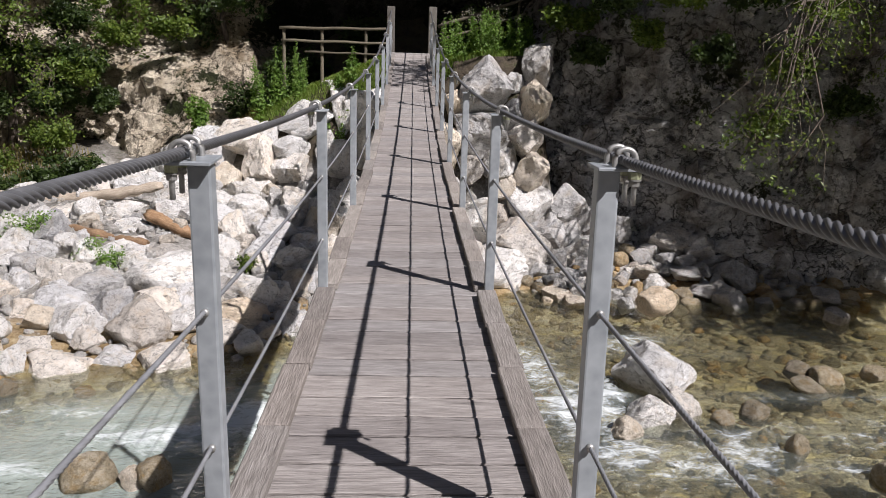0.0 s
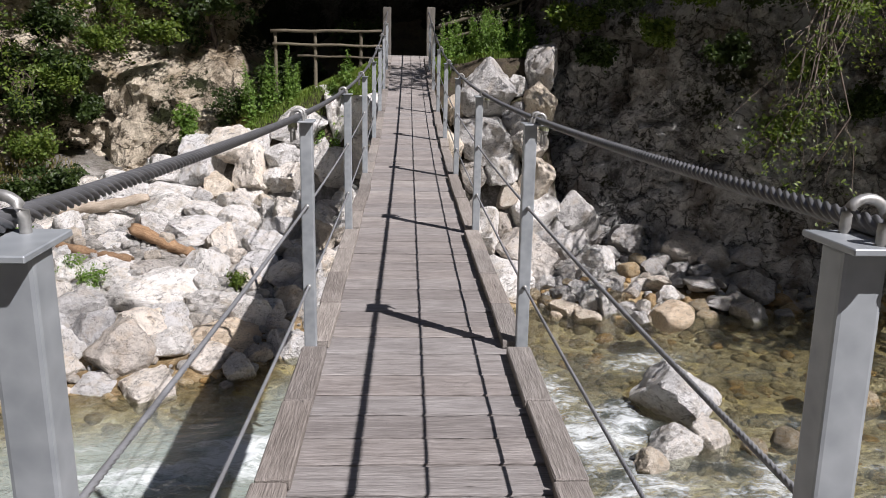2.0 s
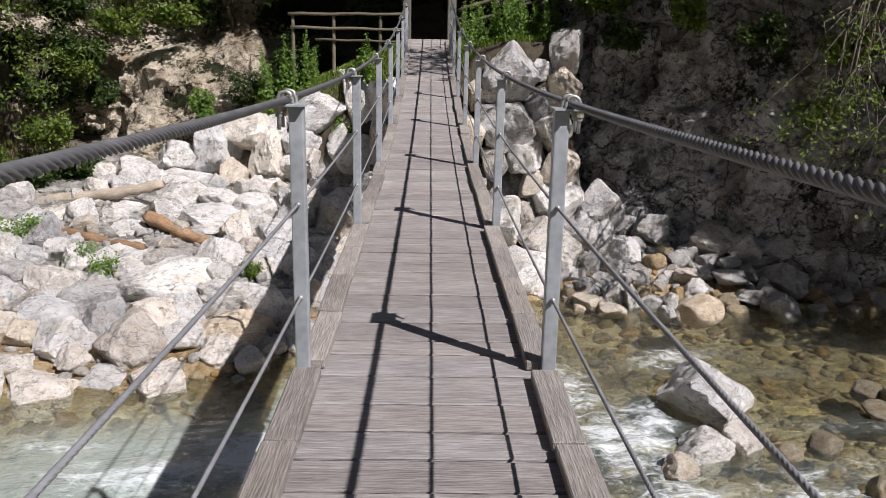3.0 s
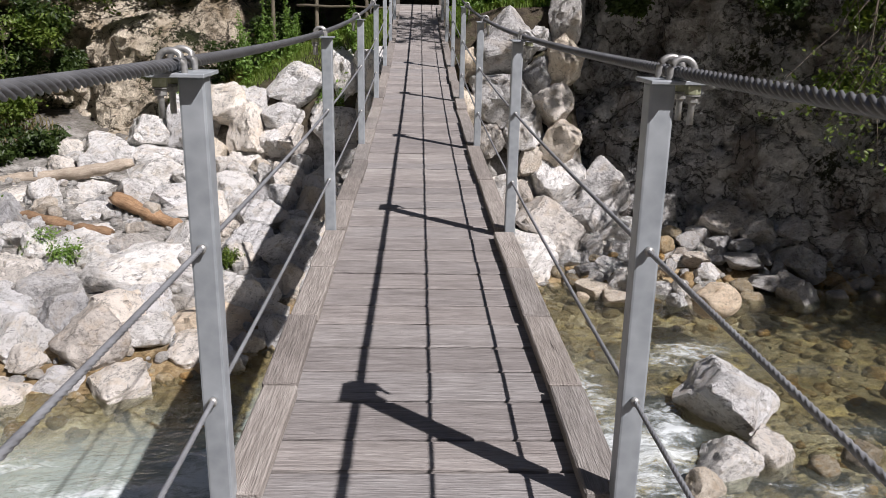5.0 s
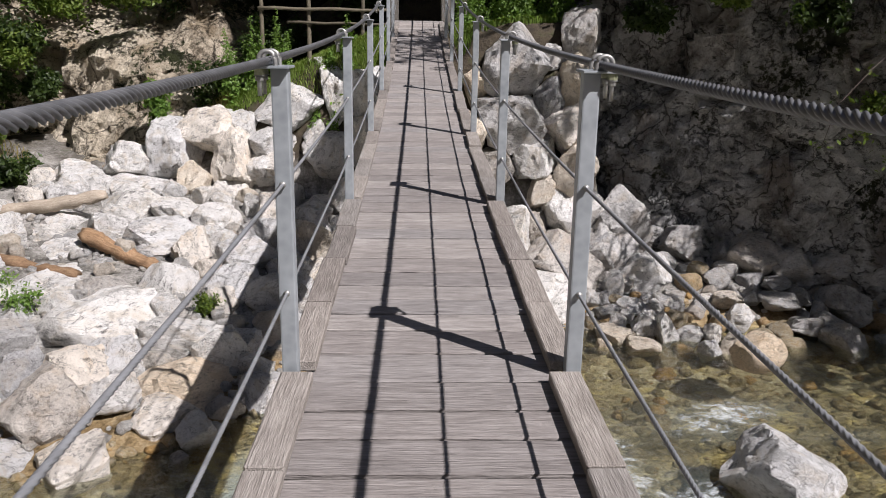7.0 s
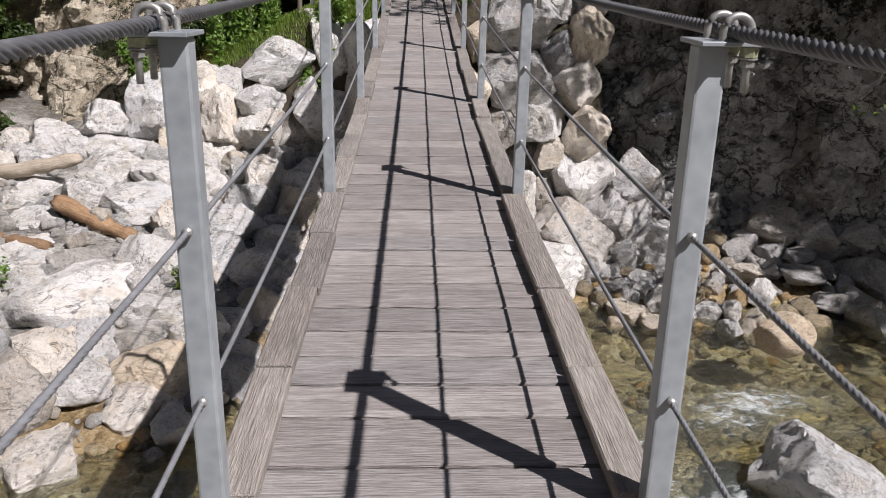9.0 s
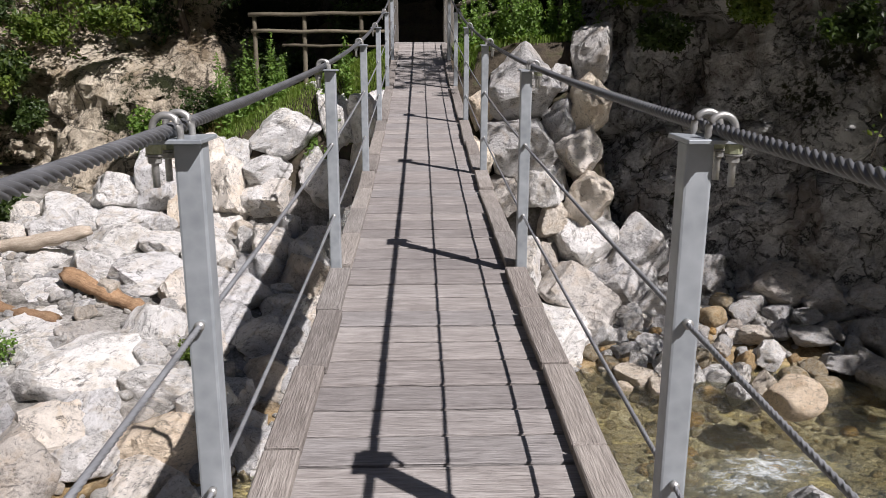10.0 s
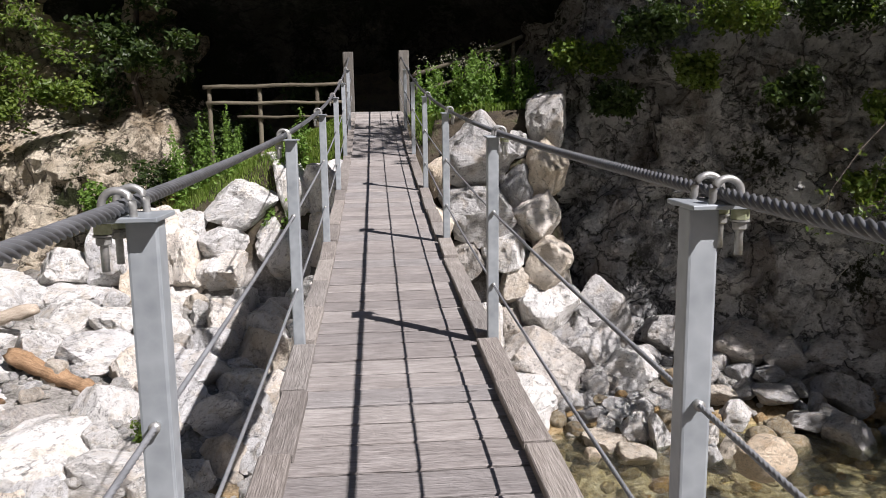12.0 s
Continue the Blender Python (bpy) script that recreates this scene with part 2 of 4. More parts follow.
# near-black tones put the deep shade behind the bridge into the rock colour
M_CLIFF_B = make_cliff("deep_shade_rock", (0.07, 0.066, 0.06), (0.042, 0.04, 0.036), (0.016, 0.015, 0.013), (0.05, 0.042, 0.032), (0.012, 0.016, 0.007), 0.5)
M_LEAF = make_leaf("shrub_leaves", ((0.045, 0.085, 0.012), (0.095, 0.15, 0.025), (0.17, 0.215, 0.045)))
M_LEAF_LIGHT = make_leaf("young_leaves", ((0.075, 0.145, 0.025), (0.125, 0.22, 0.04), (0.2, 0.3, 0.075)))
# leaf greens darkened in colour for plants that stand in shade
M_LEAF_SHADE = make_leaf("shade_toned_leaves", ((0.018, 0.035, 0.01), (0.035, 0.062, 0.016), (0.06, 0.09, 0.022)))
M_GRASS = make_leaf("grass_blades", ((0.11, 0.19, 0.03), (0.18, 0.27, 0.05), (0.27, 0.31, 0.1)), 0.6)
M_DRY = make_leaf("dry_grass", ((0.1, 0.09, 0.035), (0.18, 0.15, 0.06), (0.26, 0.21, 0.09)), 0.7)
M_FLOWER = make_leaf("pale_seed_heads", ((0.26, 0.24, 0.2), (0.38, 0.35, 0.31), (0.5, 0.46, 0.42)), 0.7)


def make_bark():
    k = Mat("bark")
    v = k.coord("Object", (1, 1, 0.35))
    n = k.noise(v, 14, 6, 0.65)
    return k.done(k.ramp(n, [(0.35, (0.04, 0.03, 0.022)), (0.65, (0.15, 0.12, 0.095))]), 0.9, 0.0, k.bump(n, 0.8, 0.02))


def make_ground():
    """Bank gravel, soil and river bed in one sheet: stony near the water, humus and moss higher up."""
    k = Mat("gravel_and_soil")
    p = k.place()
    z = k.node("ShaderNodeSeparateXYZ", Vector=p).outputs[2]
    n = k.noise(p, 1.2, 6, 0.6)
    cell = k.math("SUBTRACT", 0.5, k.noise(p, 6, 8, 0.75))
    tone = k.math("ADD", k.math("MULTIPLY", k.noise(p, 2.4, 7, 0.7, 0.5), 0.6), k.math("MULTIPLY", k.noise(p, 22, 6, 0.75), 0.4))
    # gravel ramp kept dark so gaps between boulders read as shade
    gravel = k.ramp(tone, [(0.38, (0.07, 0.064, 0.055)), (0.48, (0.22, 0.21, 0.19)), (0.6, (0.46, 0.44, 0.41))])
    bed = k.ramp(tone, [(0.37, (0.17, 0.135, 0.075)), (0.45, (0.46, 0.39, 0.26)), (0.54, (0.64, 0.57, 0.43)), (0.62, (0.76, 0.73, 0.64))])
    bed = k.mix(k.ramp(k.noise(p, 0.6, 6, 0.65), [(0.44, 0.0), (0.58, 0.85)]), bed, (0.2, 0.155, 0.075))
    bed = k.mix(k.ramp(k.noise(k.stretched(p, (1.0, 1.6, 1.0)), 1.3, 6, 0.65), [(0.54, 0.0), (0.64, 0.8)]), bed, (0.66, 0.54, 0.27))
    soil = k.ramp(k.noise(p, 3.5, 7, 0.65), [(0.35, (0.035, 0.028, 0.02)), (0.55, (0.075, 0.06, 0.04)), (0.7, (0.05, 0.06, 0.022))])
    wav = k.math("ADD", z, k.math("MULTIPLY", k.math("SUBTRACT", n, 0.5), 0.5))
    low = k.node("ShaderNodeMapRange", Value=wav)
    low.inputs[1].default_value, low.inputs[2].default_value = -4.22, -4.0
    col = k.mix(low.outputs[0], bed, gravel)
    ochre = k.ramp(tone, [(0.4, (0.1, 0.065, 0.025)), (0.5, (0.27, 0.185, 0.085)), (0.62, (0.46, 0.37, 0.22))])
    band = k.ramp(k.math("ABSOLUTE", k.math("ADD", wav, 4.1)), [(0.1, 0.9), (0.26, 0.0)])
    col = k.mix(band, col, ochre)
    up = k.node("ShaderNodeMapRange", Value=k.math("ADD", z, k.math("MULTIPLY", k.math("SUBTRACT", n, 0.5), 2.5)))
    up.inputs[1].default_value, up.inputs[2].default_value = -2.2, -1.5
    col = k.mix(up.outputs[0], col, soil)
    h = k.math("SUBTRACT", k.noise(p, 9, 6, 0.6), cell)
    return k.done(col, 0.85, 0.0, k.bump(h, 0.8, 0.08), 0.3)


def make_water():
    """Clear mountain water: tinted and see-through, a sheen on top, white where it breaks."""
    k = Mat("stream_water")
    p = k.place()
    flow = k.stretched(p, (0.8, 1.5, 1))
    w1 = k.noise(flow, 2.6, 5, 0.6, 0.8)
    w2 = k.noise(flow, 9, 4, 0.6, 0.6)
    nrm = k.bump(k.math("ADD", w1, k.math("MULTIPLY", w2, 0.6)), 0.75, 0.1)
    clear = k.node("ShaderNodeBsdfTransparent", Color=(0.86, 0.87, 0.76, 1))
    milk_col = k.node("ShaderNodeBsdfDiffuse", Color=(0.44, 0.52, 0.48, 1), Normal=nrm)
    milky = k.node("ShaderNodeAttribute")
    milky.attribute_name = "milky"
    body = k.node("ShaderNodeMixShader", i0=milky.outputs["Fac"], i1=clear.outputs[0], i2=milk_col.outputs[0])
    gloss = k.node("ShaderNodeBsdfGlossy", Color=(1, 1, 1, 1), Roughness=0.12, Normal=nrm)
    fres = k.node("ShaderNodeFresnel", IOR=1.33, Normal=nrm)
    wet = k.node("ShaderNodeMixShader", i0=fres.outputs[0], i1=body.outputs[0], i2=gloss.outputs[0])
    foam = k.node("ShaderNodeAttribute")
    foam.attribute_name = "foam"
    streak = k.noise(k.stretched(p, (0.8, 1.7, 1)), 2.6, 8, 0.7, 0.5)
    lace = k.noise(k.stretched(p, (0.7, 1.3, 1)), 15, 7, 0.75, 0.4)
    f = k.math("ADD", foam.outputs["Fac"], k.math("MULTIPLY", k.math("SUBTRACT", k.math("ADD", k.math("MULTIPLY", streak, 0.65), k.math("MULTIPLY", lace, 0.35)), 0.5), 3.4))
    f = k.ramp(f, [(0.5, 0.0), (0.75, 0.35), (1.0, 0.8)])
    white = k.node("ShaderNodeBsdfDiffuse", Color=(0.72, 0.77, 0.78, 1), Normal=k.bump(lace, 0.5, 0.05))
    mx = k.node("ShaderNodeMixShader", i0=f, i1=wet.outputs[0], i2=white.outputs[0])
    k.t.links.new(mx.outputs[0], k.out.inputs[0])
    return k.m


def make_dirt():
    k = Mat("joint_dirt")
    n = k.noise(k.coord("Object"), 60, 5, 0.7)
    return k.done(k.ramp(n, [(0.35, (0.018, 0.015, 0.013)), (0.65, (0.05, 0.042, 0.036))]), 0.95, 0.0, k.bump(n, 0.5, 0.004))


M_DIRT = make_dirt()
M_BARK = make_bark()
M_GROUND = make_ground()
M_WATER = make_water()


# ---- building helpers ----
def mesh_from(name, verts, faces, material, smooth=False):
    me = bpy.data.meshes.new(name)
    me.from_pydata([tuple(v) for v in verts], [], faces)
    me.materials.append(material)
    if smooth:
        me.polygons.foreach_set("use_smooth", [True] * len(me.polygons))
    me.update()
    return me


def place_mesh(name, me, parent=None, m=None, label=""):
    ob = new(name, me)
    if parent is not None:
        ob.parent = parent
    if m is not None:
        ob.matrix_local = m
    return tagged(ob, label)


def part(name, bm, material, parent, label="", m=None, smooth=False):
    """Link a bmesh as one mesh object under a thing."""
    me = bpy.data.meshes.new(name)
    bm.to_mesh(me)
    bm.free()
    me.materials.append(material)
    if smooth:
        me.polygons.foreach_set("use_smooth", [True] * len(me.polygons))
    return place_mesh(name, me, parent, m, label)


def box_bm(sx, sy, sz, bevel=0.004, segments=1):
    bm = bmesh.new()
    bmesh.ops.create_cube(bm, size=1.0)
    bmesh.ops.scale(bm, vec=(sx, sy, sz), verts=bm.verts)
    if bevel:
        bmesh.ops.bevel(bm, geom=bm.edges[:], offset=bevel, segments=segments, affect="EDGES", profile=0.6)
    return bm


def tube(points, radii, sides=8, lobes=0, lobe=0.0, pitch=0.1, cap=True):
    """Vertices and faces of a tube along points; lobes twist round it like the strands of a rope."""
    pts = np.array(points, float)
    n = len(pts)
    rad = np.broadcast_to(np.array(radii, float), (n,))
    tan = np.gradient(pts, axis=0)
    tan /= np.linalg.norm(tan, axis=1)[:, None]
    ref = np.where(np.abs(tan[:, 2:3]) > 0.9, np.array([[1.0, 0, 0]]), np.array([[0, 0, 1.0]]))
    a = np.cross(tan, ref)
    a /= np.linalg.norm(a, axis=1)[:, None]
    b = np.cross(a, tan)
    s = np.concatenate([[0], np.cumsum(np.linalg.norm(np.diff(pts, axis=0), axis=1))])
    th = np.linspace(0, 2 * np.pi, sides, endpoint=False)
    r = rad[:, None] * np.ones((1, sides))
    if lobes:
        # round strands lying side by side round a core
        half = np.pi / lobes
        ph = (th[None, :] - s[:, None] * 2 * np.pi / pitch + half) % (2 * half) - half
        k = math.sin(half) * lobe
        r = r * (np.cos(ph) + np.sqrt(np.maximum(k * k - np.sin(ph) ** 2, 0.0))) * (1 - 0.22 * (np.abs(ph) / half) ** 3)
    v = pts[:, None, :] + r[:, :, None] * (np.cos(th)[None, :, None] * a[:, None, :] + np.sin(th)[None, :, None] * b[:, None, :])
    v = v.reshape(-1, 3)
    f = []
    for i in range(n - 1):
        o = i * sides
        for j in range(sides):
            j2 = (j + 1) % sides
            f.append((o + j, o + j2, o + sides + j2, o + sides + j))
    if cap:
        f.append(tuple(range(sides - 1, -1, -1)))
        f.append(tuple(range((n - 1) * sides, n * sides)))
    return v, f


def thing(name, m=None, **tags):
    ob = new(name)
    ob.empty_display_size = 0.1
    if m is not None:
        ob.matrix_world = m
    return tagged(ob, **tags)


def fbm(x, y, z=0.0, octaves=4):
    return noise.fractal(Vector((x, y, z)), 0.8, 2.1, octaves)


def smooth(a, b, t):
    t = min(1.0, max(0.0, (t - a) / (b - a)))
    return t * t * (3 - 2 * t)


# ---- the lie of the land ----
WATER = -4.2


def shore(x):
    """How far ahead the far water's edge lies."""
    if x < -2.0:
        return 14.4 + 0.28 * (x + 3.0) if x < -3.0 else 14.4 + 1.6 * (x + 3.0)
    if x < 3.0:
        return 16.0 + 0.5 * (x + 2.0)
    return 18.5 + 0.05 * (x - 3.0)


def terrace(x):
    """Height of the path's shelf at the far bridgehead."""
    if x < -0.9:
        return max(-0.9, 1.3 + 0.47 * (x + 0.9))
    return 1.3 + 0.12 * max(0.0, x - 1.2)


def ground(x, y):
    s = shore(x)
    n = fbm(x * 0.35, y * 0.35)
    # bed, then the stony bank
    z = WATER - 0.42 + 0.16 * n
    z += smooth(s - 1.6, s + 0.4, y) * 0.42
    if y > s:
        z += (y - s) * (0.18 if x < 0 else 0.3)
    # the shelf behind the blockwork
    a, b = (23.3, 24.9) if x < 0 else (21.2, 22.9)
    z = z + (terrace(x) + 0.08 * n - z) * smooth(a, b, y) * smooth(-6.6, -4.6, x) * smooth(4.4, 3.4, x)
    # hillside far behind
    z += max(0.0, y - 27.5) * 0.9
    # near bank, behind the walker, plus unseen slopes steepened to cut sky light
    z += max(0.0, 5.0 - y) * 0.36 + max(0.0, -14.0 - y) * 0.3 + 0.25 * n * smooth(6, 2, y)
    z += max(0.0, abs(x) - 24) * (0.8 if x > 0 else 1.4)
    return z + 0.05 * fbm(x * 1.7, y * 1.7, 5.0)


def axis(fine_a, fine_b, step, lo, hi):
    mid = list(np.arange(fine_a, fine_b + 1e-6, step))
    left, right, d = [], [], step
    x = fine_a
    while x > lo:
        d *= 1.25
        x -= d
        left.append(x)
    d, x = step, fine_b
    while x < hi:
        d *= 1.25
        x += d
        right.append(x)
    return left[::-1] + mid + right


def build_ground():
    xs, ys = axis(-13, 13, 0.22, -120, 120), axis(7, 29, 0.22, -110, 140)
    nx = len(xs)
    v = [(x, y, ground(x, y)) for y in ys for x in xs]
    f = [(j * nx + i, j * nx + i + 1, (j + 1) * nx + i + 1, (j + 1) * nx + i) for j in range(len(ys) - 1) for i in range(nx - 1)]
    ob = new("ground", mesh_from("ground", v, f, M_GROUND, True))
    tagged(ob, "stony river bank, gravel bed and dark forest soil", "ground", kind="structure")


build_ground()

# white water: x, y, half length, half width, strength
RAPIDS = (
    (2.4, 13.9, 0.6, 1.3, 0.7), (3.0, 12.0, 0.7, 0.9, 0.75), (3.2, 10.4, 1.0, 0.8, 0.65), (5.0, 15.4, 0.8, 0.35, 0.7),
    (-2.4, 11.7, 0.8, 0.7, 1.0), (-3.8, 10.9, 1.1, 0.5, 0.9), (-5.4, 11.8, 1.5, 0.3, 0.6), (5.2, 10.6, 1.0, 0.5, 0.55), (6.6, 10.0, 0.9, 0.4, 0.5),
    (-5.4, 9.9, 1.2, 0.35, 0.7), (1.2, 12.0, 1.2, 1.2, 0.6), (-0.6, 11.0, 1.5, 1.0, 0.6), (6.4, 12.6, 1.6, 0.3, 0.4), (8.0, 11.6, 1.4, 0.35, 0.45),
    (4.0, 14.9, 0.7, 0.5, 0.6), (5.6, 11.3, 1.6, 0.35, 0.38), (7.2, 10.9, 1.2, 0.3, 0.42), (6.2, 14.6, 1.3, 0.25, 0.32), (8.6, 12.6, 1.5, 0.25, 0.35), (4.6, 9.9, 0.9, 0.6, 0.45), (3.6, 12.9, 0.4, 0.9, 0.6),
)


def foam_at(x, y):
    return min(1.0, sum(s * math.exp(-((x - a) / l) ** 2 - ((y - b) / w) ** 2) for a, b, l, w, s in RAPIDS))


def build_water():
    xs, ys = axis(-9, 12, 0.14, -110, 110), axis(7.5, 21, 0.14, 1.0, 21.5)
    nx = len(xs)
    v, foam, milky = [], [], []
    for y in ys:
        for x in xs:
            f = foam_at(x, y)
            r = 0.012 * fbm(x * 1.3, y * 2.2, 1.0) + (0.015 + 0.1 * f) * fbm(x * 2.4, y * 3.4, 2.0, 3)
            v.append((x, y, WATER + r + 0.06 * f))
            foam.append(f)
            milky.append(0.02 + 0.5 * smooth(0.5, -3.0, x) * smooth(-0.7, -2.6, y - shore(x) + 0.5 * fbm(x * 0.6, y * 0.6)) + 0.2 * f)
    fc = [(j * nx + i, j * nx + i + 1, (j + 1) * nx + i + 1, (j + 1) * nx + i) for j in range(len(ys) - 1) for i in range(nx - 1)]
    me = mesh_from("water", v, fc, M_WATER, True)
    for key, values in (("foam", foam), ("milky", milky)):
        me.attributes.new(key, "FLOAT", "POINT").data.foreach_set("value", values)
    tagged(new("water", me), "clear green mountain stream breaking white over stones", "stream", kind="structure")


build_water()


# ---- cliffs ----
def along(path, step):
    pts = [Vector((*p, 0)) for p in path]
    out = []
    for i in range(len(pts) - 1):
        p0, p1, p2, p3 = pts[max(0, i - 1)], pts[i], pts[i + 1], pts[min(len(pts) - 1, i + 2)]
        k = max(1, int((p2 - p1).length / step))
        for j in range(k):
            t = j / k
            out.append(0.5 * ((2 * p1) + (p2 - p0) * t + (2 * p0 - 5 * p1 + 4 * p2 - p3) * t * t + (3 * p1 - p0 - 3 * p2 + p3) * t ** 3))
    out.append(pts[-1])
    return out


def build_cliff(name, path, z0, z1, step, lean, rough, material, label, seed):
    """A rock face along a plan line; lean(s, z) moves it out of the wall; blocks and ledges by cell noise."""
    line = along(path, step)
    rows = int((z1 - z0) / step)
    v = []
    dist = 0.0
    for i, p in enumerate(line):
        q, o = line[min(i + 1, len(line) - 1)], line[max(i - 1, 0)]
        t = (q - o).normalized()
        out = Vector((t.y, -t.x, 0))
        dist += (p - o).length * 0.5
        for j in range(rows + 1):
            z = z0 + (z1 - z0) * j / rows
            c = Vector((p.x, p.y, z)) + Vector((seed, 0, 0))
            warp = Vector((fbm(c.x * 0.5, c.y * 0.5, c.z * 0.5), fbm(c.y * 0.5, c.z * 0.5, c.x * 0.5), 0)) * 0.7
            d = 0.5 * fbm(c.x * 0.3, c.y * 0.3, c.z * 0.4) + 0.14 * fbm(c.x * 2.1, c.y * 2.1, c.z * 2.6)
            for freq, step_out, tilt in ((0.45, 0.42, 0.55), (1.15, 0.2, 0.5), (2.6, 0.07, 0.35)):
                # each block stands out by its own amount and has its own slant
                e = (c + warp * 0.6) * freq
                ds, ps = noise.voronoi(e)
                own = noise.noise_vector(ps[0] * 5.3)
                d += step_out * own.x + tilt * (e - ps[0]).dot(own) / freq * 0.5 - (0.3 / freq) * max(0.0, 0.12 - (ds[1] - ds[0]))
            v.append(Vector((p.x, p.y, z)) + out * (lean(p, z) + d * rough) + Vector((0, 0, 0.25 * rough * fbm(c.z, c.x, c.y))))
    n = rows + 1
    f = [(i * n + j, i * n + j + 1, (i + 1) * n + j + 1, (i + 1) * n + j) for i in range(len(line) - 1) for j in range(rows)]
    ob = new(name, mesh_from(name, v, f, material, False))
    return tagged(ob, label, "cliff", kind="structure")


def lean_right(p, z):
    far = smooth(5.5, 8.5, p.x)
    # overhang higher up added to shade the face below
    return -0.16 * (z + 3) + far * (2.4 * smooth(2.6, 5.5, z) + 1.2 * smooth(5, 9, z)) + 0.5 * smooth(-2.6, -3.9, z)


def lean_back(p, z):
    # overhang added to keep the wall beneath it in deep shade
    return 3.0 * smooth(3.4, 5.6, z) + 2.5 * smooth(5.5, 10, z)


def lean_left(p, z):
    bulge = math.exp(-((p.x + 7.2) / 2.2) ** 2)
    # last term: overhang above view, added to shade the upper face
    return bulge * (1.3 * smooth(1.9, 0.2, z) - 0.32 * (z + 2)) - 1.2 * smooth(0.8, 2.4, z) + 0.8 * smooth(-1.6, -3.0, z) + 4.2 * smooth(3.8, 6.5, z)


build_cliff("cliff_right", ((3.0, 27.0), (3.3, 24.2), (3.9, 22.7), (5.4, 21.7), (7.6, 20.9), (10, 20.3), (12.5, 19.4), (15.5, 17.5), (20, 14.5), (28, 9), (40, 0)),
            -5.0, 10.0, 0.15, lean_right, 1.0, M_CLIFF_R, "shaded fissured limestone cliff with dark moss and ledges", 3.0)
build_cliff("cliff_left", ((-30, -4), (-24, 8), (-18, 18), (-14.5, 23.5), (-11.5, 26.0), (-9, 26.4), (-7, 26.2), (-5.2, 26.8), (-3.6, 29.5)),
            -3.6, 9.0, 0.15, lean_left, 1.0, M_CLIFF_L, "sunlit beige rock outcrop with cracks and ledges", 40.0)
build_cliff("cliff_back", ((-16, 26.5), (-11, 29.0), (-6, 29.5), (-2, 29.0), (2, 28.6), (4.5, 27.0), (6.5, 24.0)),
            -1.0, 12.0, 0.3, lean_back, 1.0, M_CLIFF_B, "rock wall behind the bridge, deep shade in its near-black colour, overhang added", 80.0)


# ---- the footbridge ----
BAY, FIRST = 2.65, 2.07
DECK_A, DECK_B = FIRST - 5 * BAY, 22.9
POST_X, CABLE_X = 0.514, 0.549
TOP_Z, MID_Z, LOW_Z = 1.122, 0.715, 0.33


def deck(y):
    """Height of the sagging walkway."""
    return 0.00498 * (y - 5.8) ** 2


def slope(y):
    return math.degrees(math.atan(0.00996 * (y - 5.8)))


bridge = thing("footbridge", pose(0, 5.8, 0), label="narrow suspension footbridge with grey wooden deck and steel cable railings", category="footbridge")


def on_deck(x, y, z, rz=0.0, lift=0.0):
    return pose(x, y - 5.8, deck(y) + z + lift, slope(y), 0, rz)


def baked(name, bm, material, smooth_on=False):
    me = bpy.data.meshes.new(name)
    bm.to_mesh(me)
    bm.free()
    me.materials.append(material)
    if smooth_on:
        me.polygons.foreach_set("use_smooth", [True] * len(me.polygons))
    return me


# plank joints along the walkway where the boards differ clearly in width
JOINTS = (2.54, 2.76, 2.94, 3.13, 3.38, 3.59, 3.80, 4.00, 4.20, 4.43, 4.70, 4.94, 5.12, 5.37, 5.60, 5.82, 6.06, 6.28, 6.50, 6.72, 6.93, 7.12, 7.34,
          7.59, 7.83, 8.02, 8.21, 8.40, 8.60, 8.84, 9.04, 9.23, 9.43, 9.62, 9.83, 10.09, 10.29, 10.50, 10.75)


def plank_joints():
    rng = random.Random(41)
    out = list(JOINTS)
    while out[0] > DECK_A:
        out.insert(0, out[0] - rng.uniform(0.185, 0.25))
    while out[-1] < DECK_B:
        out.append(out[-1] + rng.uniform(0.19, 0.26))
    return out


def plank_mesh(width, wide, i):
    bm = box_bm(1.06 * wide, width, 0.045, 0.0)
    bmesh.ops.subdivide_edges(bm, edges=[e for e in bm.edges if abs(e.verts[0].co.x - e.verts[1].co.x) > 0.8], cuts=11)
    for vert in bm.verts:
        c = vert.co.copy()
        vert.co.z += 0.002 * noise.noise(Vector((c.x * 3, c.y * 9, i * 7.0)))
        vert.co.y += 0.003 * noise.noise(Vector((c.x * 2.4, c.y * 3, i * 5.0 + 2))) + 0.0022 * noise.noise(Vector((c.x * 12, c.y * 3, i * 3.0)))
    long_edges = [e for e in bm.edges if abs(e.verts[0].co.x - e.verts[1].co.x) > 0.02 and e.calc_face_angle(0) > 1.0]
    bmesh.ops.bevel(bm, geom=long_edges, offset=0.004, segments=1, affect="EDGES")
    return baked("plank", bm, M_PLANK)


def build_deck():
    rng = random.Random(4)
    meshes = {}
    joints = plank_joints()
    posts = [FIRST + k * BAY for k in range(-6, 9)]
    for a, b in zip(joints, joints[1:]):
        y = (a + b) / 2
        m = on_deck(rng.uniform(-0.006, 0.006), y, -0.0225 + rng.uniform(-0.003, 0.001), rng.uniform(-0.25, 0.25)) @ Matrix.Rotation(radians(rng.uniform(-0.8, 0.8)), 4, "X")
        wide = 0.89 if min(abs(y - p) for p in posts) < 0.16 else 1.0
        key = (round((b - a - 0.021) / 0.005) * 0.005, wide, rng.randrange(3))
        if key not in meshes:
            meshes[key] = plank_mesh(*key)
        place_mesh("plank", meshes[key], bridge, m)
    # dark dirt packed in the joints between the planks
    v, f = [], []
    for yy in joints[1:-1]:
        o = len(v)
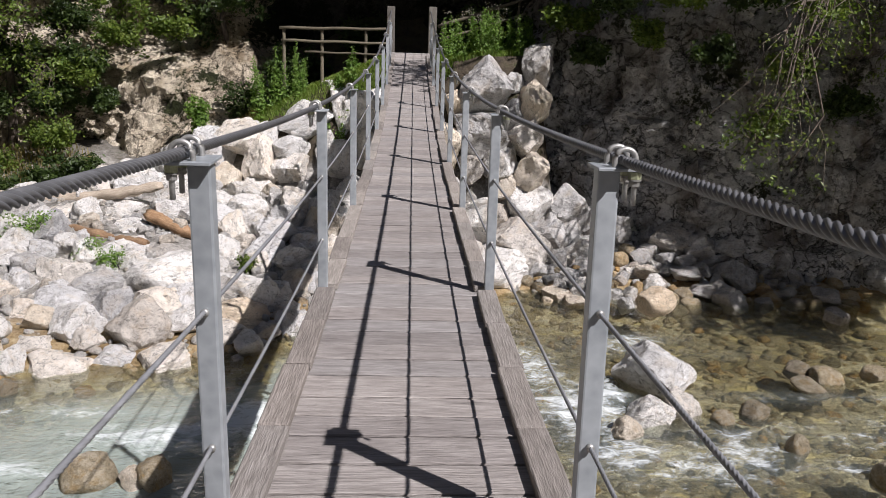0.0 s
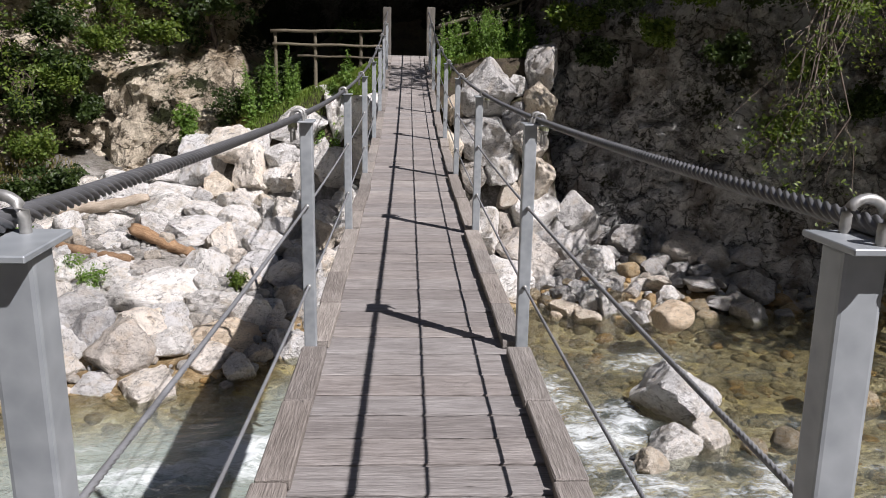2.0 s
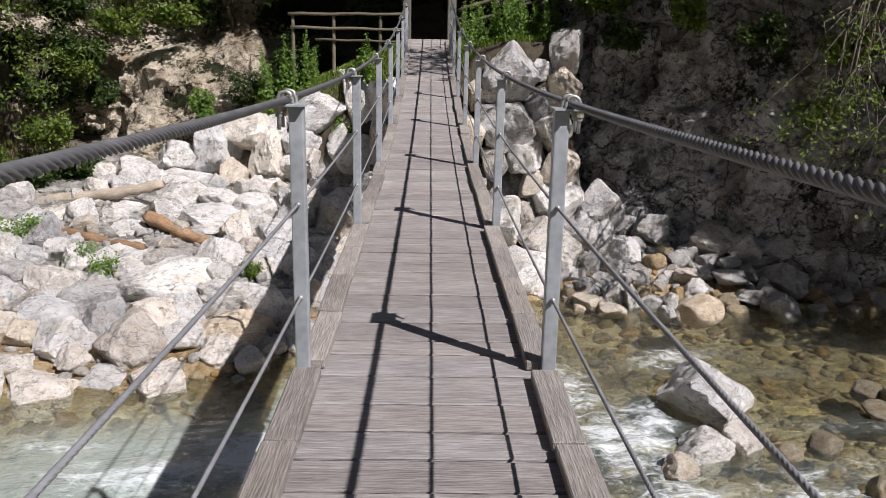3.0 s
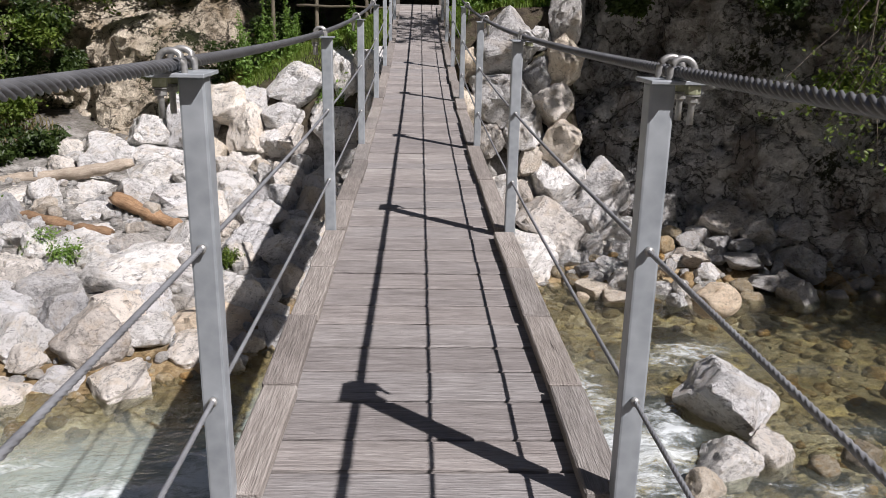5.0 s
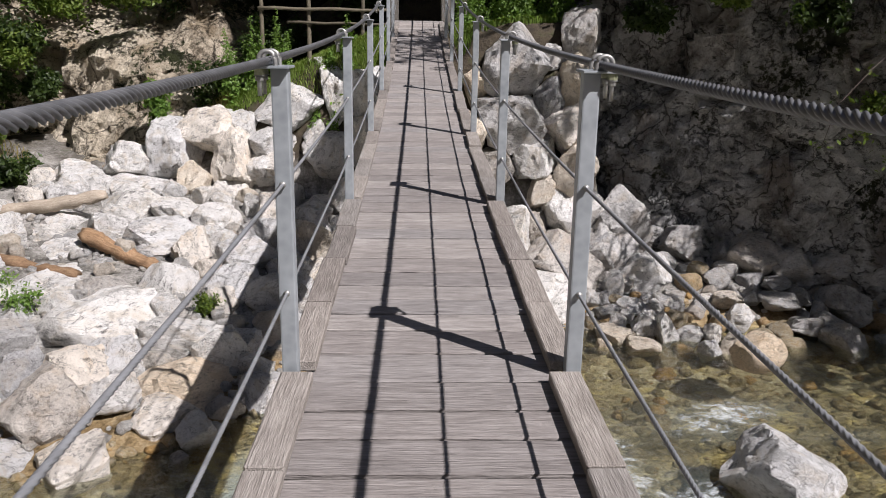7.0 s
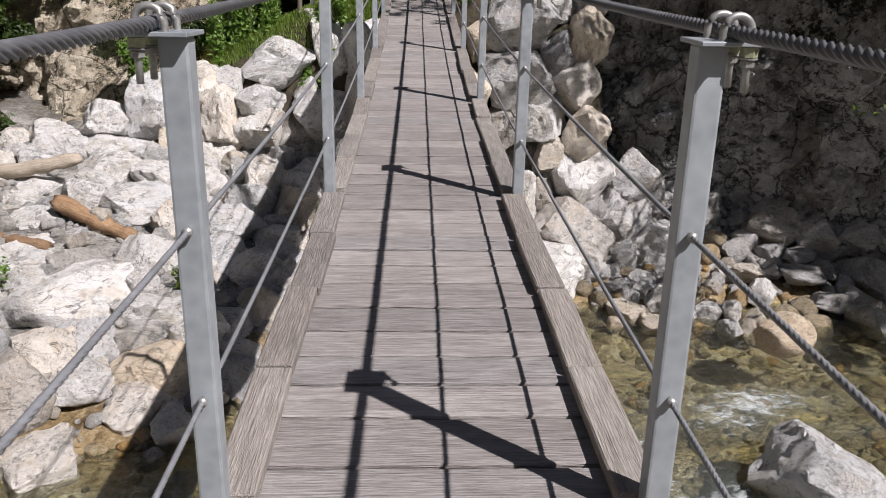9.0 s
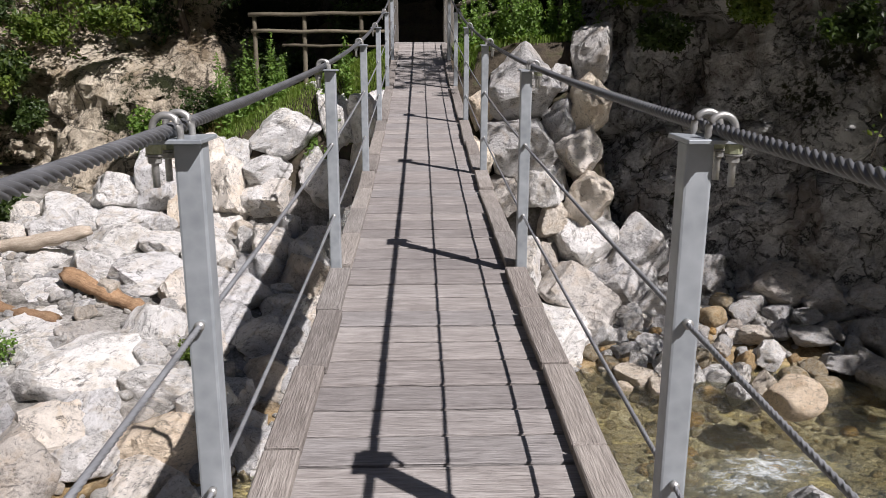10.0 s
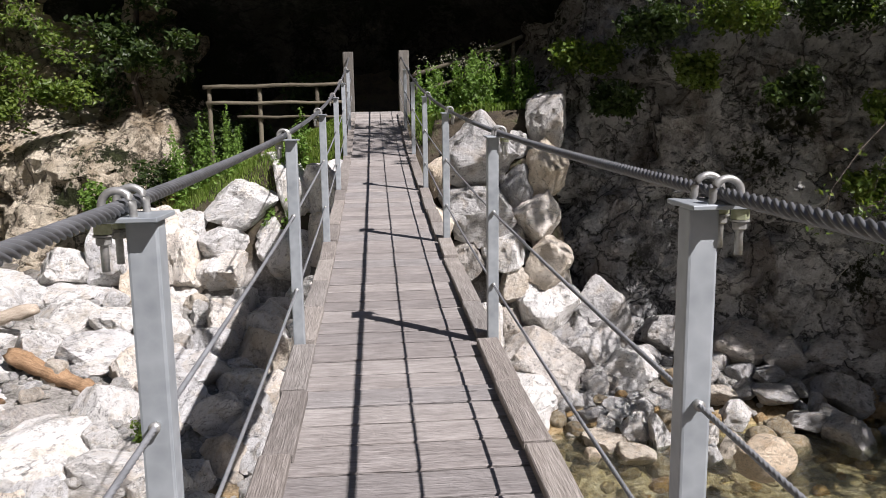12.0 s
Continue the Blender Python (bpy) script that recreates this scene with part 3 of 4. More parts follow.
        for dx, dz in ((-0.47, -0.036), (0.47, -0.036), (0.47, -0.016), (-0.47, -0.016)):
            for dy in (-0.0115, 0.0115):
                v.append((dx, yy + dy - 5.8, deck(yy) + dz))
        f += [(o + a, o + b, o + c, o + d) for a, b, c, d in ((0, 2, 4, 6), (1, 7, 5, 3), (0, 1, 3, 2), (2, 3, 5, 4), (4, 5, 7, 6), (6, 7, 1, 0))]
    place_mesh("joint_dirt", mesh_from("joint_dirt", v, f, M_DIRT), bridge, None, "dark dirt packed in the plank joints")
    # edge boards lying on the plank ends, four to a bay
    kl = (BAY - 0.075) / 4
    kerbs = []
    for i in range(4):
        bm = box_bm(0.115, kl - 0.013, 0.042, 0.005)
        for vert in bm.verts:
            vert.co.x += 0.003 * noise.noise(Vector((vert.co.y * 4, i * 3.0, 1)))
        me = bpy.data.meshes.new("edge_board")
        bm.to_mesh(me)
        bm.free()
        me.materials.append(M_KERB)
        kerbs.append(me)
    for side in (-1, 1):
        b = DECK_A
        while b < DECK_B - 0.5:
            for i in range(4):
                yy = b + 0.0375 + kl * (i + 0.5)
                if yy + kl / 2 > DECK_B + 0.3:
                    continue
                if side > 0 and abs(yy - (FIRST + 3 * BAY + 1.37 + 0.0)) < 0.35:
                    # one board sits low, level with the planks
                    m = on_deck(side * 0.485, yy, 0.006, 0.8)
                else:
                    m = on_deck(side * (0.484 + rng.uniform(-0.006, 0.006)), yy, 0.024 + rng.uniform(-0.002, 0.005), rng.uniform(-0.9, 0.9))
                place_mesh("edge_board", rng.choice(kerbs), bridge, m)
            b += BAY
    # bearers under the planks
    for x in (-0.36, 0.36):
        ys = np.linspace(DECK_A, DECK_B, 60)
        v, f = [], []
        for yy in ys:
            z = deck(yy) - 0.045
            v += [(x - 0.04, yy - 5.8, z), (x + 0.04, yy - 5.8, z), (x + 0.04, yy - 5.8, z - 0.12), (x - 0.04, yy - 5.8, z - 0.12)]
        for i in range(len(ys) - 1):
            for j in range(4):
                f.append((i * 4 + j, i * 4 + (j + 1) % 4, i * 4 + 4 + (j + 1) % 4, i * 4 + 4 + j))
        f += [(0, 1, 2, 3), tuple(range(len(v) - 1, len(v) - 5, -1))]
        place_mesh("bearer", mesh_from("bearer", v, f, M_STEEL), bridge)


def hex_bm(r, h):
    bm = bmesh.new()
    bmesh.ops.create_cone(bm, cap_ends=True, segments=6, radius1=r, radius2=r, depth=h)
    bmesh.ops.bevel(bm, geom=[e for e in bm.edges], offset=0.0015, segments=1, affect="EDGES")
    return bm


def post_meshes():
    """Square hollow post, top plate, clamp bolts, nuts and washers; the cable lies towards +x."""
    bm = box_bm(0.058, 0.056, 1.0975 + 0.22, 0.006, 2)
    bmesh.ops.translate(bm, verts=bm.verts, vec=(0, 0, 0.54875 - 0.11))
    post = baked("post", bm, M_STEEL, False)
    bm = box_bm(0.122, 0.13, 0.009, 0.0015)
    plate = baked("top_plate", bm, M_STEEL)
    pts = []
    for i in range(13):
        a = math.pi * i / 12
        pts.append((0.027 * math.cos(a), 0, 0.024 + 0.027 * math.sin(a)))
    pts = [(0.027, 0, -0.092)] + [(0.027, 0, -0.04)] + pts + [(-0.027, 0, 0.0), (-0.027, 0, -0.004)]
    v, f = tube(pts, 0.0073, 12)
    ubolt = mesh_from("u_bolt", v, f, M_BOLT, True)
    nut = baked("nut", hex_bm(0.0145, 0.014), M_BOLT)
    bm = bmesh.new()
    bmesh.ops.create_cone(bm, cap_ends=True, segments=16, radius1=0.018, radius2=0.018, depth=0.003)
    washer = baked("washer", bm, M_BOLT)
    spacer = baked("spacer", hex_bm(0.0175, 0.02), M_NUT)
    bm = bmesh.new()
    bmesh.ops.create_cone(bm, cap_ends=True, segments=12, radius1=0.0115, radius2=0.009, depth=0.016)
    bmesh.ops.rotate(bm, verts=bm.verts, matrix=Matrix.Rotation(radians(90), 3, "X"))
    ferrule = baked("ferrule", bm, M_BOLT, True)
    return post, plate, ubolt, nut, washer, spacer, ferrule


def build_posts():
    post, plate, ubolt, nut, washer, spacer, ferrule = post_meshes()
    off = CABLE_X - POST_X
    for k in range(-4, 8):
        y = FIRST + k * BAY + {0: -0.035, 1: 0.035, 2: 0.012}.get(k, 0.0)
        for side in (-1, 1):
            p = place_mesh("railing_post", post, bridge, pose(side * POST_X, y - 5.8, deck(y), slope(y) * 0.6, 0, 0 if side > 0 else 180), "galvanised square steel post")
            rz = TOP_Z - 0.012
            place_mesh("top_plate", plate, p, pose(off - 0.012, 0, rz - 0.008))
            for yy in (-0.042, 0.042):
                u = place_mesh("u_bolt", ubolt, p, pose(off, yy, rz - 0.008, 0, 0, 0))
                for xx in (0.027,):
                    place_mesh("spacer", spacer, p, pose(off + xx, yy, rz - 0.0235, 0, 0, 12))
                    place_mesh("washer", washer, p, pose(off + xx, yy, rz - 0.0355))
                    place_mesh("nut", nut, p, pose(off + xx, yy, rz - 0.045, 0, 0, 15 + 400 * xx))
            for zz in (MID_Z, LOW_Z):
                for yy in (-0.036, 0.036):
                    place_mesh("ferrule", ferrule, p, pose(0, yy, zz, 0, 0, 0 if yy > 0 else 180))


def build_cables():
    ye = DECK_B + 0.35
    for side in (-1, 1):
        ys = np.concatenate([np.arange(DECK_A, -0.2, 0.1), np.arange(-0.2, 11.0, 0.0034), np.arange(11.0, ye, 0.05)])
        pts = [(side * CABLE_X, y - 5.8, deck(y) + TOP_Z) for y in ys]
        v, f = tube(pts, 0.0094, 48, 6, 1.04, -0.15)
        place_mesh("handrail_cable", mesh_from("handrail_cable", v, f, M_ROPE, True), bridge, None, "thick dark twisted steel rope handrail")
        for h in (MID_Z, LOW_Z):
            ys = np.concatenate([np.arange(DECK_A, -0.2, 0.1), np.arange(-0.2, 9.0, 0.0045), np.arange(9.0, ye, 0.05)])
            wx = POST_X
            pts = [(side * wx, y - 5.8, deck(y) + h) for y in ys]
            v, f = tube(pts, 0.0042, 25, 5, 1.04, -0.085)
            place_mesh("wire_rope", mesh_from("wire_rope", v, f, M_WIRE, True), bridge, None, "thin twisted wire rope")


build_deck()
build_posts()
build_cables()


def timber_post(x, y, z0, z1, w):
    bm = box_bm(w, w, z1 - z0, 0.018, 2)
    bmesh.ops.subdivide_edges(bm, edges=[e for e in bm.edges if abs(e.verts[0].co.z - e.verts[1].co.z) > 0.5], cuts=6)
    for vert in bm.verts:
        vert.co.x += 0.008 * noise.noise(vert.co * 3)
        vert.co.y += 0.008 * noise.noise(vert.co * 3 + Vector((9, 0, 0)))
    ob = new("timber_post", baked("timber_post", bm, M_TIMBER))
    ob.matrix_world = pose(x, y, (z0 + z1) / 2, 0, 0, 3)
    return tagged(ob, "weathered grey timber anchor post at the bridge end", "post", "bridgehead posts")


timber_post(-0.57, 23.15, 1.0, 2.72, 0.22)
timber_post(0.6, 23.15, 1.0, 2.74, 0.22)


# ---- fences at the far bridgehead ----
def rail_part(a, b, r, parent, name="rail"):
    a, b = Vector(a), Vector(b)
    pts = [a.lerp(b, t / 8) + Vector((0, 0, 0.012 * math.sin(t * 1.7))) for t in range(9)]
    v, f = tube(pts, [r * (1 - 0.02 * i) for i in range(9)], 10)
    return place_mesh(name, mesh_from(name, v, f, M_RAIL, True), parent)


left_fence = thing("wooden_fence", label="rustic round-pole wooden fence beside the path", category="fence")
for x in (-3.85, -2.7, -1.38):
    z = ground(x, 24.9)
    rail_part((x, 24.95, z - 0.15), (x + 0.02, 24.95, 2.13), 0.06, left_fence, "fence_post")
rail_part((-3.95, 24.87, 2.1), (-0.75, 24.87, 2.15), 0.05, left_fence)
rail_part((-3.9, 24.87, 1.74), (-0.75, 24.87, 1.73), 0.045, left_fence)
rail_part((-3.2, 24.87, 1.42), (-0.75, 24.87, 1.4), 0.035, left_fence)
right_fence = thing("wooden_fence", label="rustic pole handrail climbing away from the bridge", category="fence")
for x, z in ((0.95, 2.28), (2.1, 2.66), (3.2, 3.05)):
    rail_part((x, 24.5, ground(x, 24.5) - 0.1), (x, 24.5, z), 0.05, right_fence, "fence_post")
rail_part((0.8, 24.42, 2.25), (3.4, 24.42, 3.14), 0.055, right_fence)
rail_part((0.8, 24.42, 1.85), (3.4, 24.42, 2.7), 0.045, right_fence)


# ---- rocks ----
def rock_mesh(name, seed, material, extra=6, level=4, rough=0.06, round_=0.0):
    """A broken block: a ball cut by jittered joint planes and a few random ones, then roughened."""
    rng = random.Random(seed)
    turn = Euler((rng.uniform(0, 6), rng.uniform(0, 6), rng.uniform(0, 6))).to_matrix()
    cuts = []
    for i in range(3):
        for sign in (-1, 1):
            n = Vector((0, 0, 0))
            n[i] = sign
            n = turn @ n + Vector((rng.gauss(0, 0.2), rng.gauss(0, 0.2), rng.gauss(0, 0.2)))
            cuts.append((n.normalized(), rng.uniform(0.55, 0.74) + 0.2 * round_))
    for _ in range(extra):
        n = Vector((rng.gauss(0, 1), rng.gauss(0, 1), rng.gauss(0, 1))).normalized()
        cuts.append((n, rng.uniform(0.66, 0.95) + 0.1 * round_))
    bm = bmesh.new()
    bmesh.ops.create_icosphere(bm, subdivisions=level, radius=1.0)
    o = Vector((seed * 3.1, 0, 0))
    for vert in bm.verts:
        d = vert.co.normalized()
        r = 1.02
        for n, h in cuts:
            c = d.dot(n)
            if c > 0.05:
                r = min(r, h / c)
        c1, _ = noise.voronoi(d * 2.3 + o)
        r *= 1 + rough * noise.fractal(d * 2.0 + o, 0.6, 2.2, 5) + rough * 0.9 * (min(0.4, c1[1] - c1[0]) - 0.2) * (1 - round_ * 0.8)
        vert.co = d * r
    me = baked(name, bm, material, True)
    if round_ < 0.5:
        me.set_sharp_from_angle(angle=radians(26))
    return me


ROCKS = {
    "pale": [rock_mesh("boulder", s, M_ROCK, 7, 4, 0.1) for s in range(1, 11)],
    "grey": [rock_mesh("boulder", s, M_ROCK_GREY, 7, 4, 0.1) for s in range(21, 26)],
    "tan": [rock_mesh("boulder", s, M_ROCK_TAN, 7, 4, 0.09) for s in range(31, 35)],
    "wet": [rock_mesh("stone", s, M_ROCK_WET, 5, 3, 0.06, 0.7) for s in range(41, 46)],
    "round_tan": [rock_mesh("boulder", 51, M_ROCK_TAN, 5, 4, 0.04, 0.8)],
    "pebble": [rock_mesh("stone", s, M_ROCK, 5, 3, 0.09, 0.1) for s in range(61, 66)],
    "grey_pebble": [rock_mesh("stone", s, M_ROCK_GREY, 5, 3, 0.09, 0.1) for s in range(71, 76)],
}
rock_rng = random.Random(12)
TAKEN = []
LABELS = {"pale": "pale angular limestone boulder", "grey": "grey weathered limestone boulder", "tan": "tan ochre-stained limestone boulder", "wet": "wet brown river stone in the stream",
          "round_tan": "rounded tan boulder at the water's edge", "pebble": "small pale limestone rock", "grey_pebble": "small grey rock, shade in its tone"}


def rock(kind, x, y, z, w, h, where, group, deep=0.95, name="boulder", tilt=14):
    me = rock_rng.choice(ROCKS[kind])
    TAKEN.append((x, y, w))
    if kind in ("wet", "round_tan"):
        w, h = w * 0.85, h * 0.85
    ob = new(name, me)
    s = Vector((w * 0.68, w * 0.68 * deep * rock_rng.uniform(0.85, 1.1), h * 0.8))
    ob.matrix_world = pose(x, y + 0.12 * w, z, rock_rng.uniform(-tilt, tilt), rock_rng.uniform(-tilt, tilt), rock_rng.choice((0, 90, 180, 270)) + rock_rng.uniform(-20, 20)) @ Matrix.Diagonal((*s, 1))
    return tagged(ob, LABELS[kind] + " " + where, "rock", group)


LEFT_A = (
    (-6.94, 23.7, -1.88, 1.13, 0.72), (-5.93, 23.86, -1.6, 1.19, 1.19), (-5.13, 24.13, -1.1, 1.54, 0.83), (-4.39, 23.69, -1.89, 1.16, 1.1),
    (-3.64, 23.6, -2.03, 0.86, 0.75), (-6.74, 23.4, -2.4, 1.18, 0.53), (-5.95, 23.31, -2.54, 0.58, 0.47), (-4.49, 23.27, -2.56, 0.86, 0.52),
    (-6.54, 22.12, -2.77, 1.57, 0.73), (-5.3, 22.02, -2.79, 1.04, 0.55), (-4.44, 21.65, -2.86, 0.96, 0.64), (-8.03, 23.45, -2.32, 1.2, 0.72),
    (-8.97, 23.44, -2.33, 0.73, 0.55), (-8.27, 21.54, -2.87, 0.84, 0.51), (-9.11, 20.76, -3.02, 1.66, 0.66), (-8.62, 19.46, -3.25, 0.73, 1.04),
    (-7.6, 20.7, -3.02, 0.97, 0.48), (-7.39, 21.37, -2.91, 0.93, 0.49),
)
LEFT_B = (
    (-6.15, 19.5, -3.35, 0.7, 0.4), (-5.3, 20.55, -3.05, 1.65, 0.62), (-4.45, 19.87, -3.18, 0.79, 0.89), (-4.05, 20.49, -3.07, 0.71, 0.51),
    (-4.47, 18.35, -3.45, 0.92, 1.01), (-5.5, 18.42, -3.44, 1.03, 0.47), (-6.74, 18.56, -3.41, 1.45, 0.53), (-7.02, 19.87, -3.18, 0.82, 0.51),
    (-7.61, 17.2, -3.66, 1.02, 0.92), (-6.6, 16.71, -3.74, 1.02, 0.75), (-5.31, 17.1, -3.67, 2.02, 0.96), (-4.68, 16.18, -3.84, 0.83, 0.66),
    (-5.11, 15.58, -3.95, 1.21, 0.81), (-3.46, 19.67, -3.21, 1.07, 0.87), (-3.36, 18.59, -3.41, 1.01, 0.55), (-3.79, 16.89, -3.71, 1.36, 0.59),
    (-3.55, 15.49, -3.97, 1.49, 0.71), (-7.06, 15.75, -3.92, 1.11, 0.81), (-8.25, 16.66, -3.75, 0.73, 0.64),
)
LEFT_C = (
    (-7.75, 16.19, -3.84, 0.44, 0.35), (-7.77, 15.59, -3.95, 0.69, 0.52), (-10.1, 20.58, -3.05, 0.78, 0.78), (-5.35, 13.94, -4.25, 0.8, 0.5),
    (-4.43, 13.8, -4.28, 1.1, 0.52), (-6.16, 13.49, -4.3, 1.2, 0.45), (-7.08, 14.33, -4.2, 0.9, 0.42), (-3.6, 14.79, -4.09, 0.91, 0.45),
    (-8.0, 19.15, -3.3, 0.61, 0.51), (-2.56, 19.28, -3.29, 0.85, 0.57), (-2.94, 22.89, -2.63, 0.56, 0.67), (-2.37, 22.21, -2.77, 0.76, 0.54),
    (-3.6, 22.25, -2.74, 0.65, 0.65),
)
for row in LEFT_A + LEFT_B + LEFT_C:
    kind = "grey" if row[:2] in ((-6.6, 16.71), (-8.62, 19.46), (-5.5, 18.42)) else "tan" if row[:2] == (-3.55, 15.49) else "pale"
    rock(kind, *row, "on the sunlit bank", "bank boulders")
rock("tan", -5.3, 23.42, -2.37, 0.87, 0.76, "on the sunlit bank", "bank boulders")
rock("grey", -6.01, 15.79, -3.91, 0.92, 0.79, "on the sunlit bank", "bank boulders")

LEFT_WALL = (
    (-3.09, 24.49, -0.5, 1.74, 0.9), (-4.25, 24.14, -1.08, 0.69, 0.64), (-3.49, 23.99, -1.34, 1.04, 0.63), (-2.44, 24.02, -1.31, 0.6, 0.81),
    (-3.5, 23.64, -1.95, 1.16, 0.62), (-1.89, 24.4, -0.39, 1.0, 1.46), (-2.04, 23.78, -1.72, 1.15, 1.06), (-2.45, 24.95, 0.35, 0.56, 0.47),
    (-4.7, 24.21, -0.96, 0.55, 0.55), (-1.0, 24.0, -0.3, 1.1, 1.2), (-1.1, 23.6, -1.5, 1.1, 1.1), (-0.1, 23.6, -0.2, 1.2, 1.2), (-0.2, 23.2, -1.4, 1.3, 1.2),
    (-1.6, 23.0, -2.6, 0.9, 0.8), (-0.5, 22.6, -2.7, 1.1, 0.9),
)
for row in LEFT_WALL:
    rock("pale", *row, "in the stacked bank wall", "bank wall boulders")

RIGHT_WALL = (
    (2.14, 22.12, 0.58, 1.39, 1.24), (2.5, 21.54, -1.31, 0.83, 0.83), (3.4, 21.44, -1.59, 1.07, 0.92), (1.73, 21.48, -1.47, 0.6, 0.68),
    (3.3, 21.14, -2.56, 1.21, 0.99), (2.45, 21.05, -2.85, 0.67, 0.67), (2.88, 22.3, 0.75, 0.45, 0.4), (1.24, 21.99, 0.15, 0.5, 0.6),
    (3.97, 20.85, -3.33, 1.12, 1.3), (4.76, 20.2, -3.56, 1.1, 0.71), (3.0, 20.3, -3.4, 1.6, 0.9), (1.9, 20.6, -2.9, 1.0, 1.0), (1.0, 21.6, -1.0, 1.0, 1.1),
    (0.9, 21.2, -2.3, 1.1, 1.1), (2.3, 19.5, -3.8, 1.7, 0.8), (1.3, 19.9, -3.5, 1.1, 0.8),
)
for i, row in enumerate(RIGHT_WALL):
    rock(("grey", "pale", "tan", "grey", "pale")[i % 5], *row, "in the stacked wall by the bridge", "wall boulders")
rock("grey", 3.5, 22.31, 1.21, 0.83, 1.03, "in the stacked wall by the bridge", "wall boulders")
rock("tan", 3.39, 21.99, 0.15, 0.86, 1.01, "in the stacked wall by the bridge", "wall boulders")
rock("grey", 2.83, 21.9, -0.1, 0.62, 0.69, "in the stacked wall by the bridge", "wall boulders")
rock("grey", 2.04, 21.78, -0.53, 1.37, 1.06, "in the stacked wall by the bridge", "wall boulders")
rock("pale", 3.22, 21.71, -0.74, 0.88, 0.84, "in the stacked wall by the bridge", "wall boulders")
rock("tan", 2.65, 21.32, -2.0, 0.6, 0.6, "in the stacked wall by the bridge", "wall boulders")
rock("grey", 3.87, 20.96, -3.12, 0.84, 0.69, "in the stacked wall by the bridge", "wall boulders")
rock("grey", 4.44, 21.13, -2.62, 1.0, 1.0, "in the stacked wall by the bridge", "wall boulders")

SHADE = (
    (5.53, 22.0, -2.83, 0.52, 0.44), (5.73, 21.2, -3.09, 0.78, 0.71), (7.14, 20.6, -3.33, 1.06, 0.67), (7.88, 20.3, -3.43, 0.82, 0.57), (8.7, 20.2, -3.42, 0.8, 0.55),
    (9.45, 20.0, -3.5, 0.7, 0.55), (7.33, 21.2, -3.07, 0.81, 0.48), (8.45, 19.15, -3.85, 0.85, 0.54), (7.33, 19.83, -3.65, 0.54, 0.34), (7.64, 19.45, -3.76, 0.4, 0.27),
    (7.19, 19.3, -3.81, 0.79, 0.3), (7.33, 18.52, -4.04, 0.61, 0.29), (7.87, 17.99, -4.15, 0.7, 0.51), (7.85, 18.56, -4.02, 0.58, 0.29), (10.45, 18.4, -4.15, 0.65, 0.37),
    (9.8, 16.72, -4.15, 0.51, 0.43), (10.14, 19.6, -4.0, 0.7, 0.5), (6.66, 19.43, -3.77, 0.39, 0.33),
)
# cliff-foot shade is carried by the lowered grey of these stones
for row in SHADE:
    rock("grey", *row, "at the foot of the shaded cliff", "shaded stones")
SHOAL = (
    (4.19, 19.2, -3.9, 0.52, 0.24), (4.06, 18.96, -3.99, 0.27, 0.24), (4.32, 18.59, -4.1, 0.56, 0.5), (3.78, 18.69, -4.08, 0.35, 0.35), (4.63, 18.32, -4.15, 0.47, 0.6),
    (5.46, 18.2, -4.1, 0.3, 0.36), (5.19, 17.58, -4.15, 0.34, 0.34), (4.82, 19.36, -3.84, 0.37, 0.22), (4.6, 19.09, -3.94, 0.4, 0.31), (6.15, 19.33, -3.8, 0.54, 0.29), (6.16, 18.74, -3.98, 0.5, 0.37),
)
for row in SHOAL:
    rock("pale", *row, "on the gravel shoal", "shoal stones", name="stone")
for row in ((3.7, 18.32, -4.18, 0.63, 0.29), (4.02, 17.85, -4.2, 0.59, 0.25), (3.36, 17.99, -4.2, 0.28, 0.17), (5.64, 17.65, -4.15, 0.41, 0.46)):
    rock("tan", *row, "on the gravel shoal", "shoal stones", name="stone")
rock("round_tan", 5.45, 16.3, -3.66, 0.76, 0.5, "in the stream", "stream boulders")
rock("pale", 4.5, 13.05, -4.06, 1.42, 0.86, "standing in the stream", "stream boulders")
STREAM = (
    (3.99, 11.65, -4.12, 0.69, 0.43), (4.55, 11.85, -4.12, 0.53, 0.53), (7.55, 13.87, -4.26, 0.6, 0.3), (7.82, 13.39, -4.26, 0.7, 0.42), (7.27, 12.92, -4.18, 0.67, 0.22),
    (8.78, 13.5, -4.15, 0.43, 0.29), (5.83, 11.88, -4.18, 0.49, 0.3), (5.17, 11.61, -4.2, 0.35, 0.29), (5.9, 10.61, -4.18, 0.34, 0.4), (3.46, 11.11, -4.15, 0.44, 0.27),
    (-4.15, 9.64, -4.12, 0.7, 0.45), (-3.56, 9.58, -4.15, 0.32, 0.3), (-3.31, 9.64, -4.12, 0.52, 0.5), (-6.58, 12.47, -4.15, 0.31, 0.31), (6.9, 9.6, -4.15, 0.7, 0.5), (7.6, 10.4, -4.15, 0.6, 0.4),
)
for i, row in enumerate(STREAM):
    rock("tan" if i in (9, 11) else "pale" if i < 2 else "wet", *row, "", "stream stones", name="stone")


LOG_BEDS = ((-6.2, 19.7, 0.6), (-5.5, 19.3, 0.7), (-4.9, 19.0, 0.6), (-8.2, 19.3, 0.6), (-7.4, 19.0, 0.6), (-6.7, 18.7, 0.6), (-9.2, 21.3, 0.6), (-8.2, 21.2, 0.6), (-7.2, 21.1, 0.6))


def scatter_stones():
    """Smaller stones packed into what the boulders leave free, largest first, each its own rock."""
    rng = random.Random(77)
    TAKEN.extend(LOG_BEDS)

    def free(x, y, w, close):
        return all((x - a) ** 2 + (y - b) ** 2 > (close * (w + c)) ** 2 for a, b, c in TAKEN)

